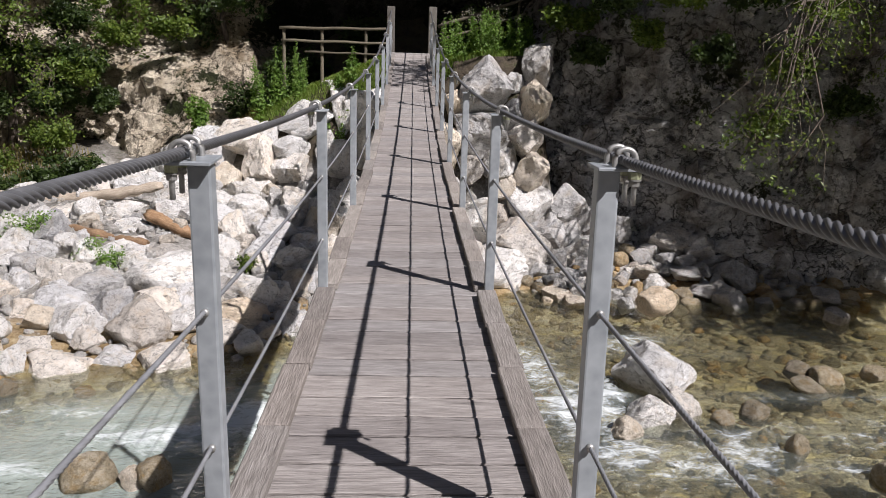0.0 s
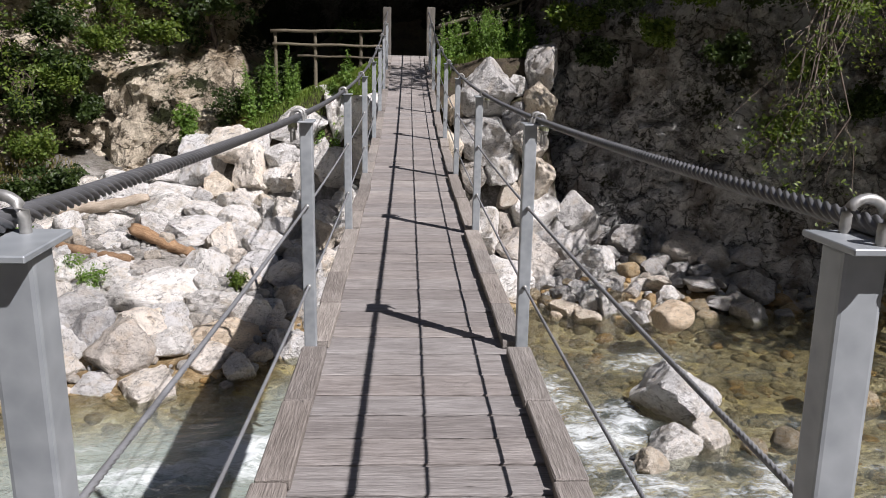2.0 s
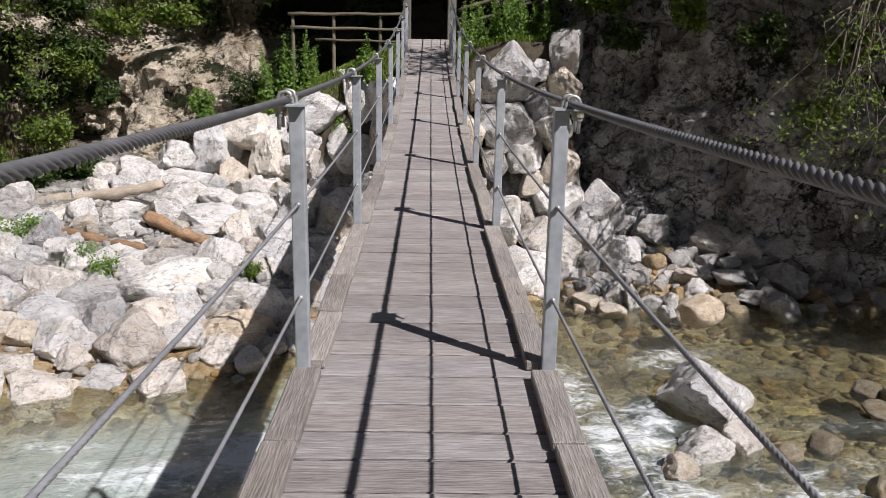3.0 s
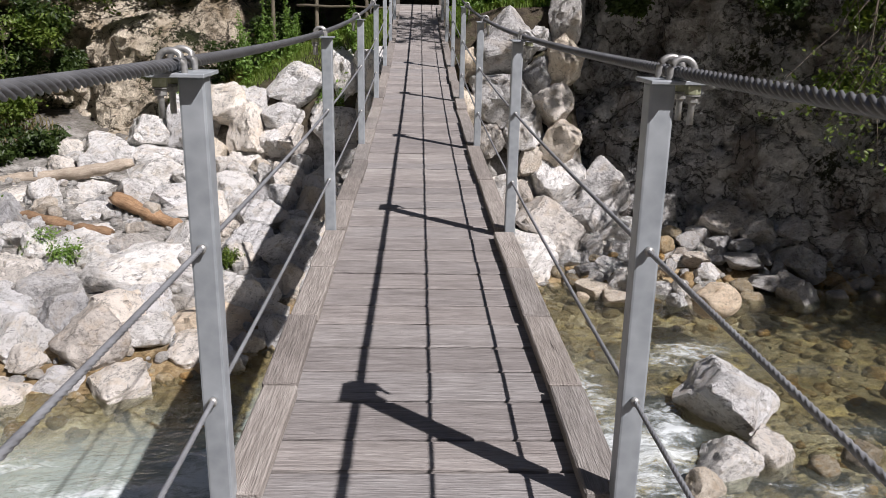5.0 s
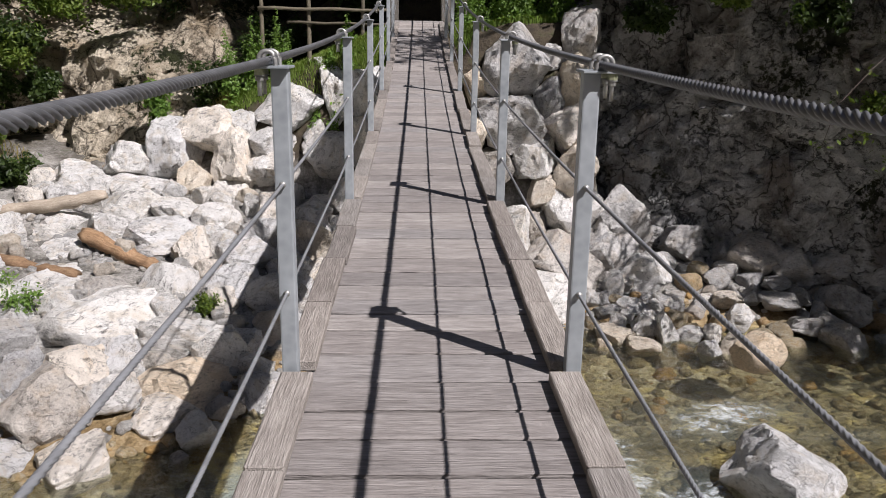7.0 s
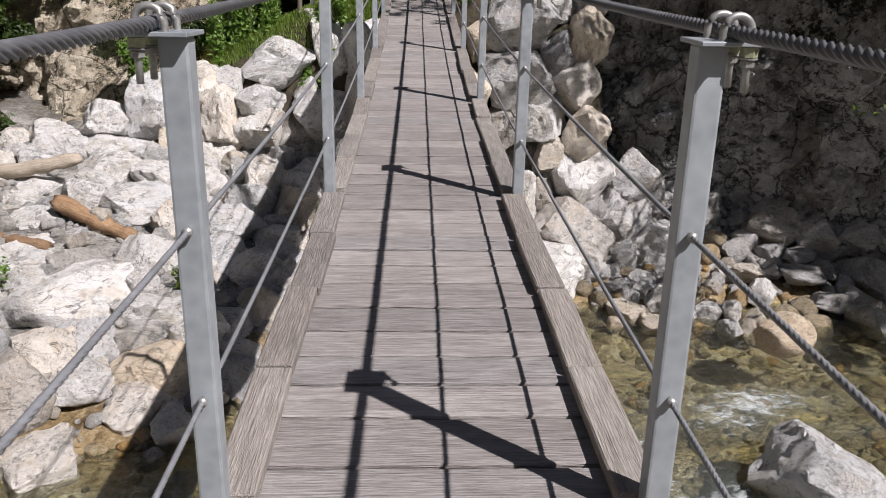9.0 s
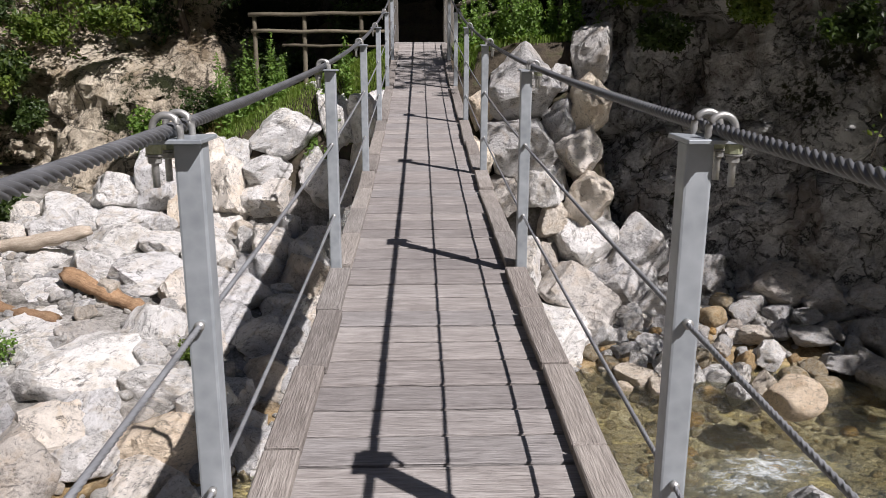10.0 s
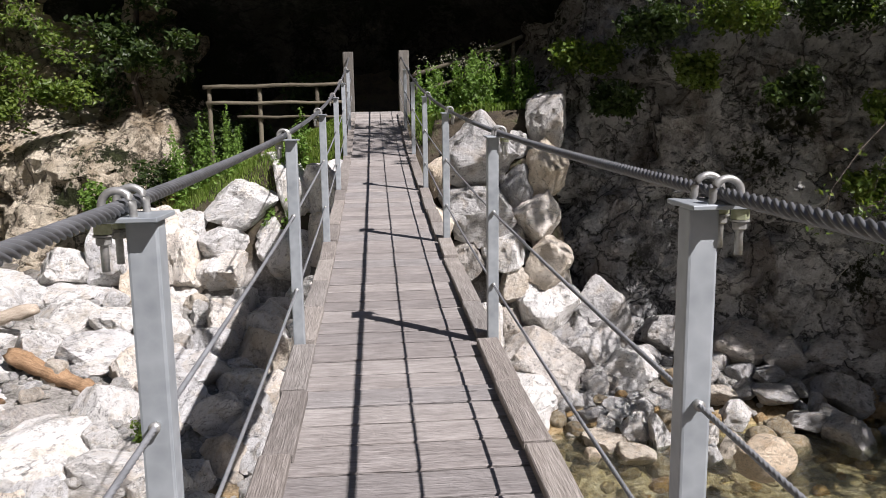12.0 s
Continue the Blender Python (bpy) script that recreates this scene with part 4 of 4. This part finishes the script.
    heaps = {"gravel": ([], []), "wet": ([], [])}

    def heap(kind, x, y, w):
        """A stone too small to pick out, joined with others of its kind."""
        v, f = heaps["wet" if kind == "wet" else "gravel"]
        me = rng.choice(ROCKS[kind])
        m = np.array(pose(x, y, ground(x, y) + 0.15 * w, rng.uniform(-15, 15), rng.uniform(-15, 15), rng.uniform(0, 360)) @ Matrix.Diagonal((w * 0.66, w * 0.6, w * 0.52, 1)))
        co = np.empty(len(me.vertices) * 3)
        me.vertices.foreach_get("co", co)
        o = len(v)
        v.extend(map(tuple, co.reshape(-1, 3) @ m[:3, :3].T + m[:3, 3]))
        f.extend(tuple(i + o for i in p.vertices) for p in me.polygons)
        TAKEN.append((x, y, w))

    for most, least, tries in ((1.0, 0.7, 500), (0.7, 0.45, 900), (0.45, 0.22, 900)):
        for _ in range(tries):
            x, y, w = rng.uniform(-11, 0.6), rng.uniform(13.4, 24), rng.uniform(least, most)
            if y > shore(x) - 0.3 and (x > -8.6 or y < 21.6) and free(x, y, w, 0.4):
                if w < 0.42:
                    heap("pebble", x, y, w)
                    continue
                kind = rng.choice(("pale", "pale", "pale", "pale", "pale", "pale", "grey", "tan")) if w > 0.45 else "pebble"
                rock(kind, x, y, ground(x, y) + 0.16 * w, w, w * rng.uniform(0.6, 0.95), "between the boulders", "bank stones", name="stone")
    for most, least, tries in ((0.55, 0.35, 300), (0.35, 0.2, 700), (0.2, 0.1, 900)):
        for _ in range(tries):
            x, y, w = rng.uniform(3.0, 11.5), rng.uniform(16.6, 21.2), rng.uniform(least, most)
            if y > shore(x) - 0.9 and free(x, y, w, 0.36):
                kind = "wet" if y < shore(x) + 0.3 and rng.random() < 0.7 else rng.choice(("grey_pebble", "grey_pebble", "pebble", "wet"))
                if w < 0.2 or x > 9.5:
                    heap(kind, x, y, w)
                    continue
                rock(kind, x, y, ground(x, y) + 0.15 * w, w, w * rng.uniform(0.55, 0.9), "on the gravel shoal", "shoal stones", name="stone")
    for key, material, label in (("gravel", M_GRAVEL, "small pale and grey stones packed between the boulders"), ("wet", M_PEBBLE, "small wet brown stones along the water")):
        tagged(new("small_stones", mesh_from("small_stones", *heaps[key], material, True)), label, "stones", kind="stuff")


def stuff_stones(name, count, area, sizes, material, label, sink, seed, under):
    rng = random.Random(seed)
    base = bmesh.new()
    bmesh.ops.create_icosphere(base, subdivisions=2, radius=1.0)
    bv = [vert.co.copy() for vert in base.verts]
    bf = [[vert.index for vert in face.verts] for face in base.faces]
    base.free()
    v, f = [], []
    for _ in range(count):
        x, y = rng.uniform(*area[0]), rng.uniform(*area[1])
        if (y > shore(x) + 0.3) == under:
            continue
        w = sizes[0] + (sizes[1] - sizes[0]) * rng.random() ** 2.2
        m = pose(x, y, ground(x, y) + w * sink, rng.uniform(-20, 20), rng.uniform(-20, 20), rng.uniform(0, 360)) @ Matrix.Diagonal((w * rng.uniform(0.7, 1.2), w, w * rng.uniform(0.45, 0.8), 1))
        o, k = len(v), Vector((rng.uniform(0, 90), 0, 0))
        for c in bv:
            v.append(m @ (c * (1 + 0.4 * noise.noise(c * 1.4 + k) + 0.15 * noise.noise(c * 3.5 + k))))
        f += [[i + o for i in face] for face in bf]
    ob = new(name, mesh_from(name, v, f, material, True))
    return tagged(ob, label, "pebbles", kind="stuff")


scatter_stones()
stuff_stones("river_pebbles", 3600, ((-9, 11), (8.5, 19.0)), (0.03, 0.2), M_PEBBLE, "brown, ochre and pale pebbles on the stream bed", -0.05, 5, True)
stuff_stones("bank_gravel", 2200, ((-11, 4.5), (13.5, 22)), (0.03, 0.13), M_GRAVEL, "pale gravel between the boulders", 0.3, 6, False)


# ---- driftwood ----
def log(a, b, r, material, label, seed):
    rng = random.Random(seed)
    a, b = Vector(a), Vector(b)
    axis_x = (b - a).normalized()
    turn = axis_x.to_track_quat("X", "Z").to_matrix().to_4x4()
    length = (b - a).length
    n = 22
    pts = [(length * i / (n - 1), 0.03 * math.sin(i * 0.5 + seed), 0.025 * math.sin(i * 0.37)) for i in range(n)]
    rad = [r * (1 - 0.25 * i / n) * (1 + 0.06 * rng.uniform(-1, 1)) * (0.72 if i in (0, n - 1) else 1) for i in range(n)]
    v, f = tube(pts, rad, 14)
    v = [Vector((p[0], p[1] * (1 + 0.3 * noise.noise(Vector(p) * Vector((2, 9, 9)).x)), p[2])) + Vector((0.12 * noise.noise(Vector((p[1] * 25, p[2] * 25, seed))) if p[0] < 0.02 or p[0] > length - 0.02 else 0, 0.04 * noise.noise(Vector(p) * 9), 0.06 * noise.noise(Vector(p) * 5))) for p in v]
    ob = new("driftwood_log", mesh_from("driftwood_log", v, f, material, True))
    ob.matrix_world = Matrix.Translation(a) @ turn
    return tagged(ob, label, "log", "stranded logs")


log((-6.65, 20.08, -2.72), (-4.75, 19.2, -3.22), 0.17, M_LOG, "short reddish-brown driftwood log lying on boulders", 1)
log((-8.6, 19.6, -3.0), (-6.25, 18.8, -3.18), 0.14, M_LOG, "peeled orange-brown driftwood log among boulders", 2)
log((-9.9, 21.6, -2.76), (-6.6, 21.3, -2.2), 0.17, M_LOG_PALE, "bleached driftwood trunk lying across the bank", 3)


# ---- plants ----
def leaf_cloud(centres, per, spread, size, seed, droop=0.25, longer=1.9):
    """Many small folded leaves round the centres; returns vertices and faces."""
    rng = np.random.default_rng(seed)
    c = np.repeat(np.array(centres, float), per, axis=0)
    n = len(c)
    p = c + rng.normal(0, 1, (n, 3)) * np.array(spread)
    nrm = rng.normal(0, 0.75, (n, 3)) + np.array([0.15, -0.35, 0.8])
    nrm /= np.linalg.norm(nrm, axis=1)[:, None]
    d = rng.normal(0, 1, (n, 3))
    d[:, 2] -= droop
    d -= nrm * np.sum(d * nrm, axis=1)[:, None]
    d /= np.linalg.norm(d, axis=1)[:, None]
    w = np.cross(nrm, d)
    s = size * rng.uniform(0.6, 1.3, (n, 1))
    tip, base = p + d * s * longer * 0.5, p - d * s * longer * 0.5
    l, r = p + w * s * 0.5 + nrm * s * 0.12, p - w * s * 0.5 + nrm * s * 0.12
    v = np.stack([base, l, tip, r], axis=1).reshape(-1, 3)
    f = [t for i in range(n) for t in ((4 * i, 4 * i + 1, 4 * i + 2), (4 * i, 4 * i + 2, 4 * i + 3))]
    return v, f


def stems_mesh(name, curves, material, parent):
    v, f = [], []
    for pts, r0, r1 in curves:
        a, b = tube(pts, np.linspace(r0, r1, len(pts)), 5)
        o = len(v)
        v += [tuple(q) for q in a]
        f += [tuple(i + o for i in q) for q in b]
    return place_mesh(name, mesh_from(name, v, f, material, True), parent)


def curve(a, b, sag, n=7, wobble=0.05, rng=random):
    a, b = Vector(a), Vector(b)
    k = (b - a).length
    out = []
    for i in range(n):
        t = i / (n - 1)
        q = a.lerp(b, t) + Vector((0, 0, sag * 4 * t * (1 - t)))
        if 0 < i < n - 1:
            q += Vector((rng.gauss(0, 1), rng.gauss(0, 1), rng.gauss(0, 1))) * wobble * k
        out.append(q)
    return out


def shrub(name, base, width, height, stems, per, size, leaf, label, category, seed, lean=(0, 0, 0), group=""):
    """A bush: stems spreading from the base, leaf clumps along their outer halves."""
    rng = random.Random(seed)
    ob = thing(name, Matrix.Translation(base), label=label, category=category, group=group)
    curves, clumps = [], []
    for _ in range(stems):
        a = rng.uniform(0, 2 * math.pi)
        r = width * 0.5 * math.sqrt(rng.uniform(0.05, 1))
        tip = Vector((r * math.cos(a), r * math.sin(a) * 0.8, height * rng.uniform(0.45, 1.0))) + Vector(lean) * rng.uniform(0.5, 1)
        pts = curve((r * 0.25 * math.cos(a), r * 0.25 * math.sin(a), -0.1), tip, height * 0.08, 7, 0.04, rng)
        curves.append((pts, 0.012, 0.003))
        clumps += pts[2:]
        for _k in range(2):
            clumps.append(pts[rng.randrange(3, 7)] + Vector((rng.gauss(0, 0.12), rng.gauss(0, 0.12), rng.gauss(0, 0.1))) * width * 0.6)
    stems_mesh("woody_base", curves, M_BARK, ob)
    sp = max(0.05, width * 0.075)
    v, f = leaf_cloud(clumps, per, (sp, sp, sp * 0.9), size, seed)
    place_mesh("foliage", mesh_from("foliage", v, f, leaf), ob)
    return ob


def tall_weed(base, height, leaf, seed, label, group):
    """An upright leafy herb: a stem with whorls of leaves that get smaller upwards."""
    rng = random.Random(seed)
    ob = thing("tall_weed", Matrix.Translation(base), label=label, category="plant", group=group)
    tip = Vector((rng.gauss(0, 0.08), rng.gauss(0, 0.08), 1)) * height
    pts = curve((0, 0, -0.1), tip, 0.0, 10, 0.012, rng)
    stems_mesh("stem", [(pts, 0.008, 0.003)], M_LEAF, ob)
    vs, fs = [], []
    for i, q in enumerate(pts[1:]):
        t = i / 9
        v, f = leaf_cloud([q], 22, (0.1 * (1.15 - t), 0.1 * (1.15 - t), 0.06), 0.052 * (1.2 - 0.6 * t), seed * 31 + i, 0.5, 2.0)
        o = len(vs)
        vs += [tuple(p) for p in v]
        fs += [tuple(j + o for j in t3) for t3 in f]
    place_mesh("foliage", mesh_from("foliage", vs, fs, leaf), ob)
    return ob


def grass_patch(name, count, spots, height, material, label, seed):
    """Blades scattered over round patches of the ground; each blade a bent strip."""
    rng = random.Random(seed)
    v, f = [], []
    for _ in range(count):
        cx, cy, rx, ry = rng.choice(spots)
        a, q = rng.uniform(0, 2 * math.pi), math.sqrt(rng.random())
        x, y = cx + rx * q * math.cos(a), cy + ry * q * math.sin(a)
        z = ground(x, y) - 0.02
        h = height * rng.uniform(0.4, 1.15)
        d = rng.uniform(0, 2 * math.pi)
        bx, by = math.cos(d) * h * rng.uniform(0.1, 0.7), math.sin(d) * h * rng.uniform(0.1, 0.7)
        w = 0.006 + 0.012 * h
        wx, wy = -math.sin(d) * w, math.cos(d) * w
        o = len(v)
        v += [(x - wx, y - wy, z), (x + wx, y + wy, z), (x + bx * 0.35 + wx * 0.8, y + by * 0.35 + wy * 0.8, z + h * 0.65),
              (x + bx * 0.35 - wx * 0.8, y + by * 0.35 - wy * 0.8, z + h * 0.65), (x + bx, y + by, z + h * 0.9)]
        f += [(o, o + 1, o + 2, o + 3), (o + 3, o + 2, o + 4)]
    ob = new(name, mesh_from(name, v, f, material))
    return tagged(ob, label, "grass", kind="stuff")


def tree(base, top, radius, clumps, per, size, leaf, label, seed, spread=0.42):
    """A tapered trunk, limbs to each clump centre, and a crown of many small leaves."""
    rng = random.Random(seed)
    base, top = Vector(base), Vector(top)
    ob = thing("tree", Matrix.Translation(base), label=label, category="tree")
    trunk = curve((0, 0, -0.3), top - base, 0, 12, 0.012, rng)
    stems_mesh("trunk", [(trunk, radius, radius * 0.35)], M_BARK, ob)
    centres = []
    for c in clumps:
        c = Vector(c[:3]) - base
        near = min(trunk[3:], key=lambda q: (q - c).length + 0.6 * max(0, q.z - c.z))
        pts = curve(near, c, 0.12 * (c - near).length, 8, 0.03, rng)
        limbs = [(pts, radius * 0.28, 0.012)]
        for _ in range(7):
            e = c + Vector((rng.gauss(0, 1), rng.gauss(0, 1), rng.gauss(-0.3, 0.7))) * spread * 1.5
            tw = curve(pts[rng.randrange(4, 8)], e, 0.05, 6, 0.05, rng)
            limbs.append((tw, 0.011, 0.003))
            centres += tw[2:]
        stems_mesh("limb", limbs, M_BARK, ob)
    s = spread * 0.32
    v, f = leaf_cloud(centres, per, (s, s, s * 0.6), size, seed, 0.5)
    place_mesh("crown", mesh_from("crown", v, f, leaf), ob)
    return ob


# grass and weeds on the shelf left of the bridge end
grass_patch("grass", 20000, ((-1.6, 25.0, 0.9, 0.9), (-2.6, 25.2, 1.0, 0.9), (-3.6, 25.2, 0.9, 0.8), (-1.2, 24.5, 0.5, 0.5), (-4.4, 25.0, 0.7, 0.6)), 0.17, M_GRASS, "bright green meadow grass on the bank shelf", 1)
grass_patch("grass", 5000, ((1.4, 23.4, 0.7, 0.6), (2.4, 23.4, 0.8, 0.6), (3.4, 23.6, 0.7, 0.5), (0.95, 22.9, 0.25, 0.4)), 0.22, M_GRASS, "green grass growing beside the bridge end", 2)
grass_patch("dry_grass", 2500, ((-5.0, 25.0, 0.5, 0.4), (-11, 24, 1.6, 1.2), (-12, 22.5, 1.5, 1.2)), 0.4, M_DRY, "dry straw-coloured grass under the rocks", 3)
w_rng = random.Random(8)
for i in range(24):
    x, y = w_rng.uniform(-5.0, -3.3), w_rng.uniform(24.7, 25.6)
    tall_weed((x, y, ground(x, y)), w_rng.uniform(0.7, 1.5) * (1.2 if x < -3.4 else 0.8), M_LEAF_LIGHT, 100 + i, "tall leafy green weed on the grassy bank", "bank weeds")
for i in range(9):
    x, y = w_rng.uniform(-2.6, -0.8), w_rng.uniform(24.0, 25.4)
    tall_weed((x, y, ground(x, y)), w_rng.uniform(0.25, 0.6), M_LEAF_LIGHT, 150 + i, "low leafy green weed in the bank grass", "bank weeds")
for i in range(46):
    x, y = w_rng.uniform(0.9, 4.2), w_rng.uniform(22.9, 24.2)
    tall_weed((x, y, ground(x, y)), w_rng.uniform(0.6, 1.25), M_LEAF_LIGHT, 200 + i, "tall leafy green weed beside the bridge end", "bridgehead weeds")


def seed_heads():
    rng = random.Random(3)
    pts = [(rng.uniform(0.9, 3.4), rng.uniform(23.2, 24.2), 0) for _ in range(60)]
    pts = [(x, y, ground(x, y) + rng.uniform(0.9, 1.5)) for x, y, _ in pts]
    v, f = leaf_cloud(pts, 8, (0.045, 0.045, 0.045), 0.02, 4)
    tagged(new("seed_heads", mesh_from("seed_heads", v, f, M_FLOWER)), "fluffy pale seed heads above the weeds", "flowers", kind="stuff")


seed_heads()
shrub("shrub", (-5.3, 25.4, -0.9), 1.2, 1.3, 12, 18, 0.06, M_LEAF_SHADE, "green shrub growing by the rock outcrop", "shrub", 11)
shrub("shrub", (-4.0, 25.9, 0.0), 1.4, 1.2, 14, 20, 0.06, M_LEAF_SHADE, "dense green shrub behind the grassy bank", "shrub", 12)
shrub("shrub", (-6.3, 24.5, -1.5), 0.7, 1.5, 14, 22, 0.06, M_LEAF_LIGHT, "small bright shrub in a rock cleft", "shrub", 13)
shrub("shrub", (-9.4, 18.7, -3.55), 1.6, 1.0, 20, 22, 0.045, M_LEAF_LIGHT, "bright green shrub among the bank boulders", "shrub", 14)
shrub("shrub", (-7.2, 17.9, -3.4), 0.8, 0.5, 9, 14, 0.035, M_LEAF_LIGHT, "low green plant among the bank boulders", "shrub", 15)
shrub("shrub", (-6.7, 17.5, -3.42), 0.6, 0.4, 8, 14, 0.035, M_LEAF_LIGHT, "low green plant among the bank boulders", "shrub", 16)
shrub("shrub", (-3.6, 17.6, -3.5), 0.3, 0.35, 6, 14, 0.04, M_LEAF, "small green tuft among the boulders", "shrub", 17)
for i, (x, y, z, w, h) in enumerate(((-7.4, 25.9, 1.8, 1.3, 0.6), (-8.9, 25.6, 1.5, 1.3, 0.7), (-9.9, 24.9, 0.2, 1.4, 1.1), (-10.6, 24.2, -1.6, 1.4, 0.9), (-11.8, 23.2, -2.2, 1.5, 0.9))):
    shrub("shrub", (x, y, z), w, h, 16, 15, 0.07, M_LEAF, "green shrub growing on the rock outcrop", "shrub", 20 + i, (0, -0.35, -0.15))
# far bank shade is put into these darker leaves
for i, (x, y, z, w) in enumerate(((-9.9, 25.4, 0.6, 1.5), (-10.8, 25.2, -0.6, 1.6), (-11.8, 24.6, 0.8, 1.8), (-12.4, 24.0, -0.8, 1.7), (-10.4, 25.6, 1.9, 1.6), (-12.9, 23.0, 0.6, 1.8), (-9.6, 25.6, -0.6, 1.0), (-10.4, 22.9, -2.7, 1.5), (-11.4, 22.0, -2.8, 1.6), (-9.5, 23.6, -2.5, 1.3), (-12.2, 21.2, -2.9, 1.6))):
    shrub("shrub", (x, y, z), w, 1.0, 16, 22, 0.075, M_LEAF_SHADE, "undergrowth on the far bank, leaves coloured dark for shade", "shrub", 90 + i, (0.1, -0.4, -0.3), "far bank undergrowth")
# trees on the far left bank, their lower boughs in the sun
tree((-12.4, 25.2, -2.2), (-11.6, 24.2, 6.5), 0.16, ((-10.6, 22.9, 1.7), (-11.4, 22.6, 0.9), (-9.8, 22.8, 0.6), (-10.2, 22.4, 2.3), (-11.8, 22.8, 2.2), (-11.0, 23.2, 3.4), (-9.6, 22.5, 4.6), (-8.6, 22.0, 5.6), (-10.6, 22.4, 5.4)),
     9, 0.068, M_LEAF, "leafy tree with low hanging boughs on the far bank", 31)
tree((-9.6, 27.6, -0.5), (-9.2, 27.2, 7.0), 0.14, ((-8.7, 26.4, 2.6), (-9.6, 26.2, 3.2), (-8.0, 26.2, 3.8), (-10.2, 26.2, 2.4), (-7.4, 26.6, 3.0), (-8.8, 25.8, 4.6), (-10.6, 26.0, 4.2)),
     16, 0.075, M_LEAF, "slender tree on the rock outcrop", 32)
tree((-6.3, 28.0, 0.0), (-6.0, 27.8, 7.0), 0.12, ((-5.6, 27.0, 2.8), (-6.4, 26.8, 3.4), (-4.9, 27.2, 3.6), (-6.9, 27.0, 2.4), (-5.4, 26.6, 4.6)),
     24, 0.085, M_LEAF_SHADE, "slender tree behind the outcrop, leaves coloured dark for shade", 33)
# unseen tree, added so its crown shades the left part of the cliff
tree((-13.6, 22.5, -2.4), (-13.2, 21.5, 7.0), 0.2, ((-12.4, 20.6, 3.0), (-11.6, 20.4, 4.6), (-12.8, 20.0, 1.6), (-10.8, 20.6, 6.2), (-12.6, 20.2, 5.8), (-13.4, 20.0, 3.8), (-9.6, 21.8, 6.4), (-8.8, 21.6, 5.9)),
     48, 0.13, M_LEAF, "unseen leafy tree added to shade the left cliff", 34, 0.7)
# boughs over the shaded cliff
tree((12.0, 20.8, 4.0), (10.2, 17.8, 7.5), 0.16, ((7.5, 16.0, 0.6), (7.0, 15.8, -0.1), (7.7, 15.7, -0.5), (6.7, 16.0, 0.1), (9.6, 17.8, 2.6), (10.4, 17.6, 2.1), (9.0, 18.2, 3.0), (10.9, 17.2, 3.0), (11.0, 18.0, 1.2), (7.6, 15.4, 1.9), (7.9, 15.2, 2.4)),
     9, 0.05, M_LEAF, "leafy tree whose boughs hang down the cliff", 35, 0.34)
# every second cliff shrub has leaves coloured darker for shade
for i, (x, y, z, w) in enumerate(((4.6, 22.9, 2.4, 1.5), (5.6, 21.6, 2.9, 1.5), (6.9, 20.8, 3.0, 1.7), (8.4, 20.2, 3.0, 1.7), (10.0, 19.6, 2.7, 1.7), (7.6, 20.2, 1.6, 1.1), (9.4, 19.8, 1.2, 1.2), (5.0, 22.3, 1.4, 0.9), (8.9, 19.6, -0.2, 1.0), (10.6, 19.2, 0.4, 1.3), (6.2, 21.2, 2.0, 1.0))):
    shrub("shrub", (x, y, z), w, 0.8, 15, 24, 0.07, M_LEAF_SHADE if i % 2 else M_LEAF, "shrub clinging to the shaded cliff", "shrub", 50 + i, (-0.2, -0.45, -0.5), "cliff shrubs")
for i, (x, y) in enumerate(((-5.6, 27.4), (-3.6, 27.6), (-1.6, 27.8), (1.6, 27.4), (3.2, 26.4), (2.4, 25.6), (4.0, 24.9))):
    shrub("shrub", (x, y, ground(x, y)), 1.6, 1.4, 14, 24, 0.08, M_LEAF_SHADE, "undergrowth under the overhang, leaves coloured dark for shade", "shrub", 70 + i, (0, -0.2, 0), "undergrowth")
# unseen tree added above the path; dapples the bridge end and cliff with shade
tree((9.5, 22.5, 4.5), (8.6, 17.5, 11.0), 0.2, ((6.2, 13.2, 9.8), (6.0, 14.6, 9.7), (6.4, 15.6, 9.9), (8.4, 16.2, 8.8), (9.4, 15.8, 8.6), (10.4, 16.6, 8.8), (12.4, 17.0, 8.6), (11.4, 16.8, 9.2), (11.8, 16.0, 7.8)),
     11, 0.1, M_LEAF, "unseen tree added on the cliff top to throw dappled shade", 36, 0.5)
# unseen broad tree added by the pool to shade the foot of the cliff
tree((18.6, 13.5, -4.5), (16.4, 12.8, 8.0), 0.28, ((15.2, 16.1, 5.0), (15.6, 11.6, 5.0), (14.9, 14.2, 5.0), (15.2, 12.8, 5.5), (16.2, 13.2, 4.6), (16.0, 15.2, 5.4), (14.2, 16.4, 6.2), (13.9, 14.6, 5.0), (14.6, 16.8, 5.6), (13.7, 15.6, 5.8), (16.4, 14.7, 5.2), (17.2, 14.0, 6.2), (17.4, 15.4, 5.2), (18.2, 13.2, 7.2), (15.6, 16.6, 4.4), (14.3, 13.4, 5.2),
     (13.2, 17.0, 6.6), (14.6, 15.4, 7.0), (16.4, 14.2, 6.6), (17.2, 12.4, 6.0), (12.2, 16.6, 5.8)),
     34, 0.14, M_LEAF, "unseen leafy tree added by the pool to shade the cliff foot", 37, 0.62)
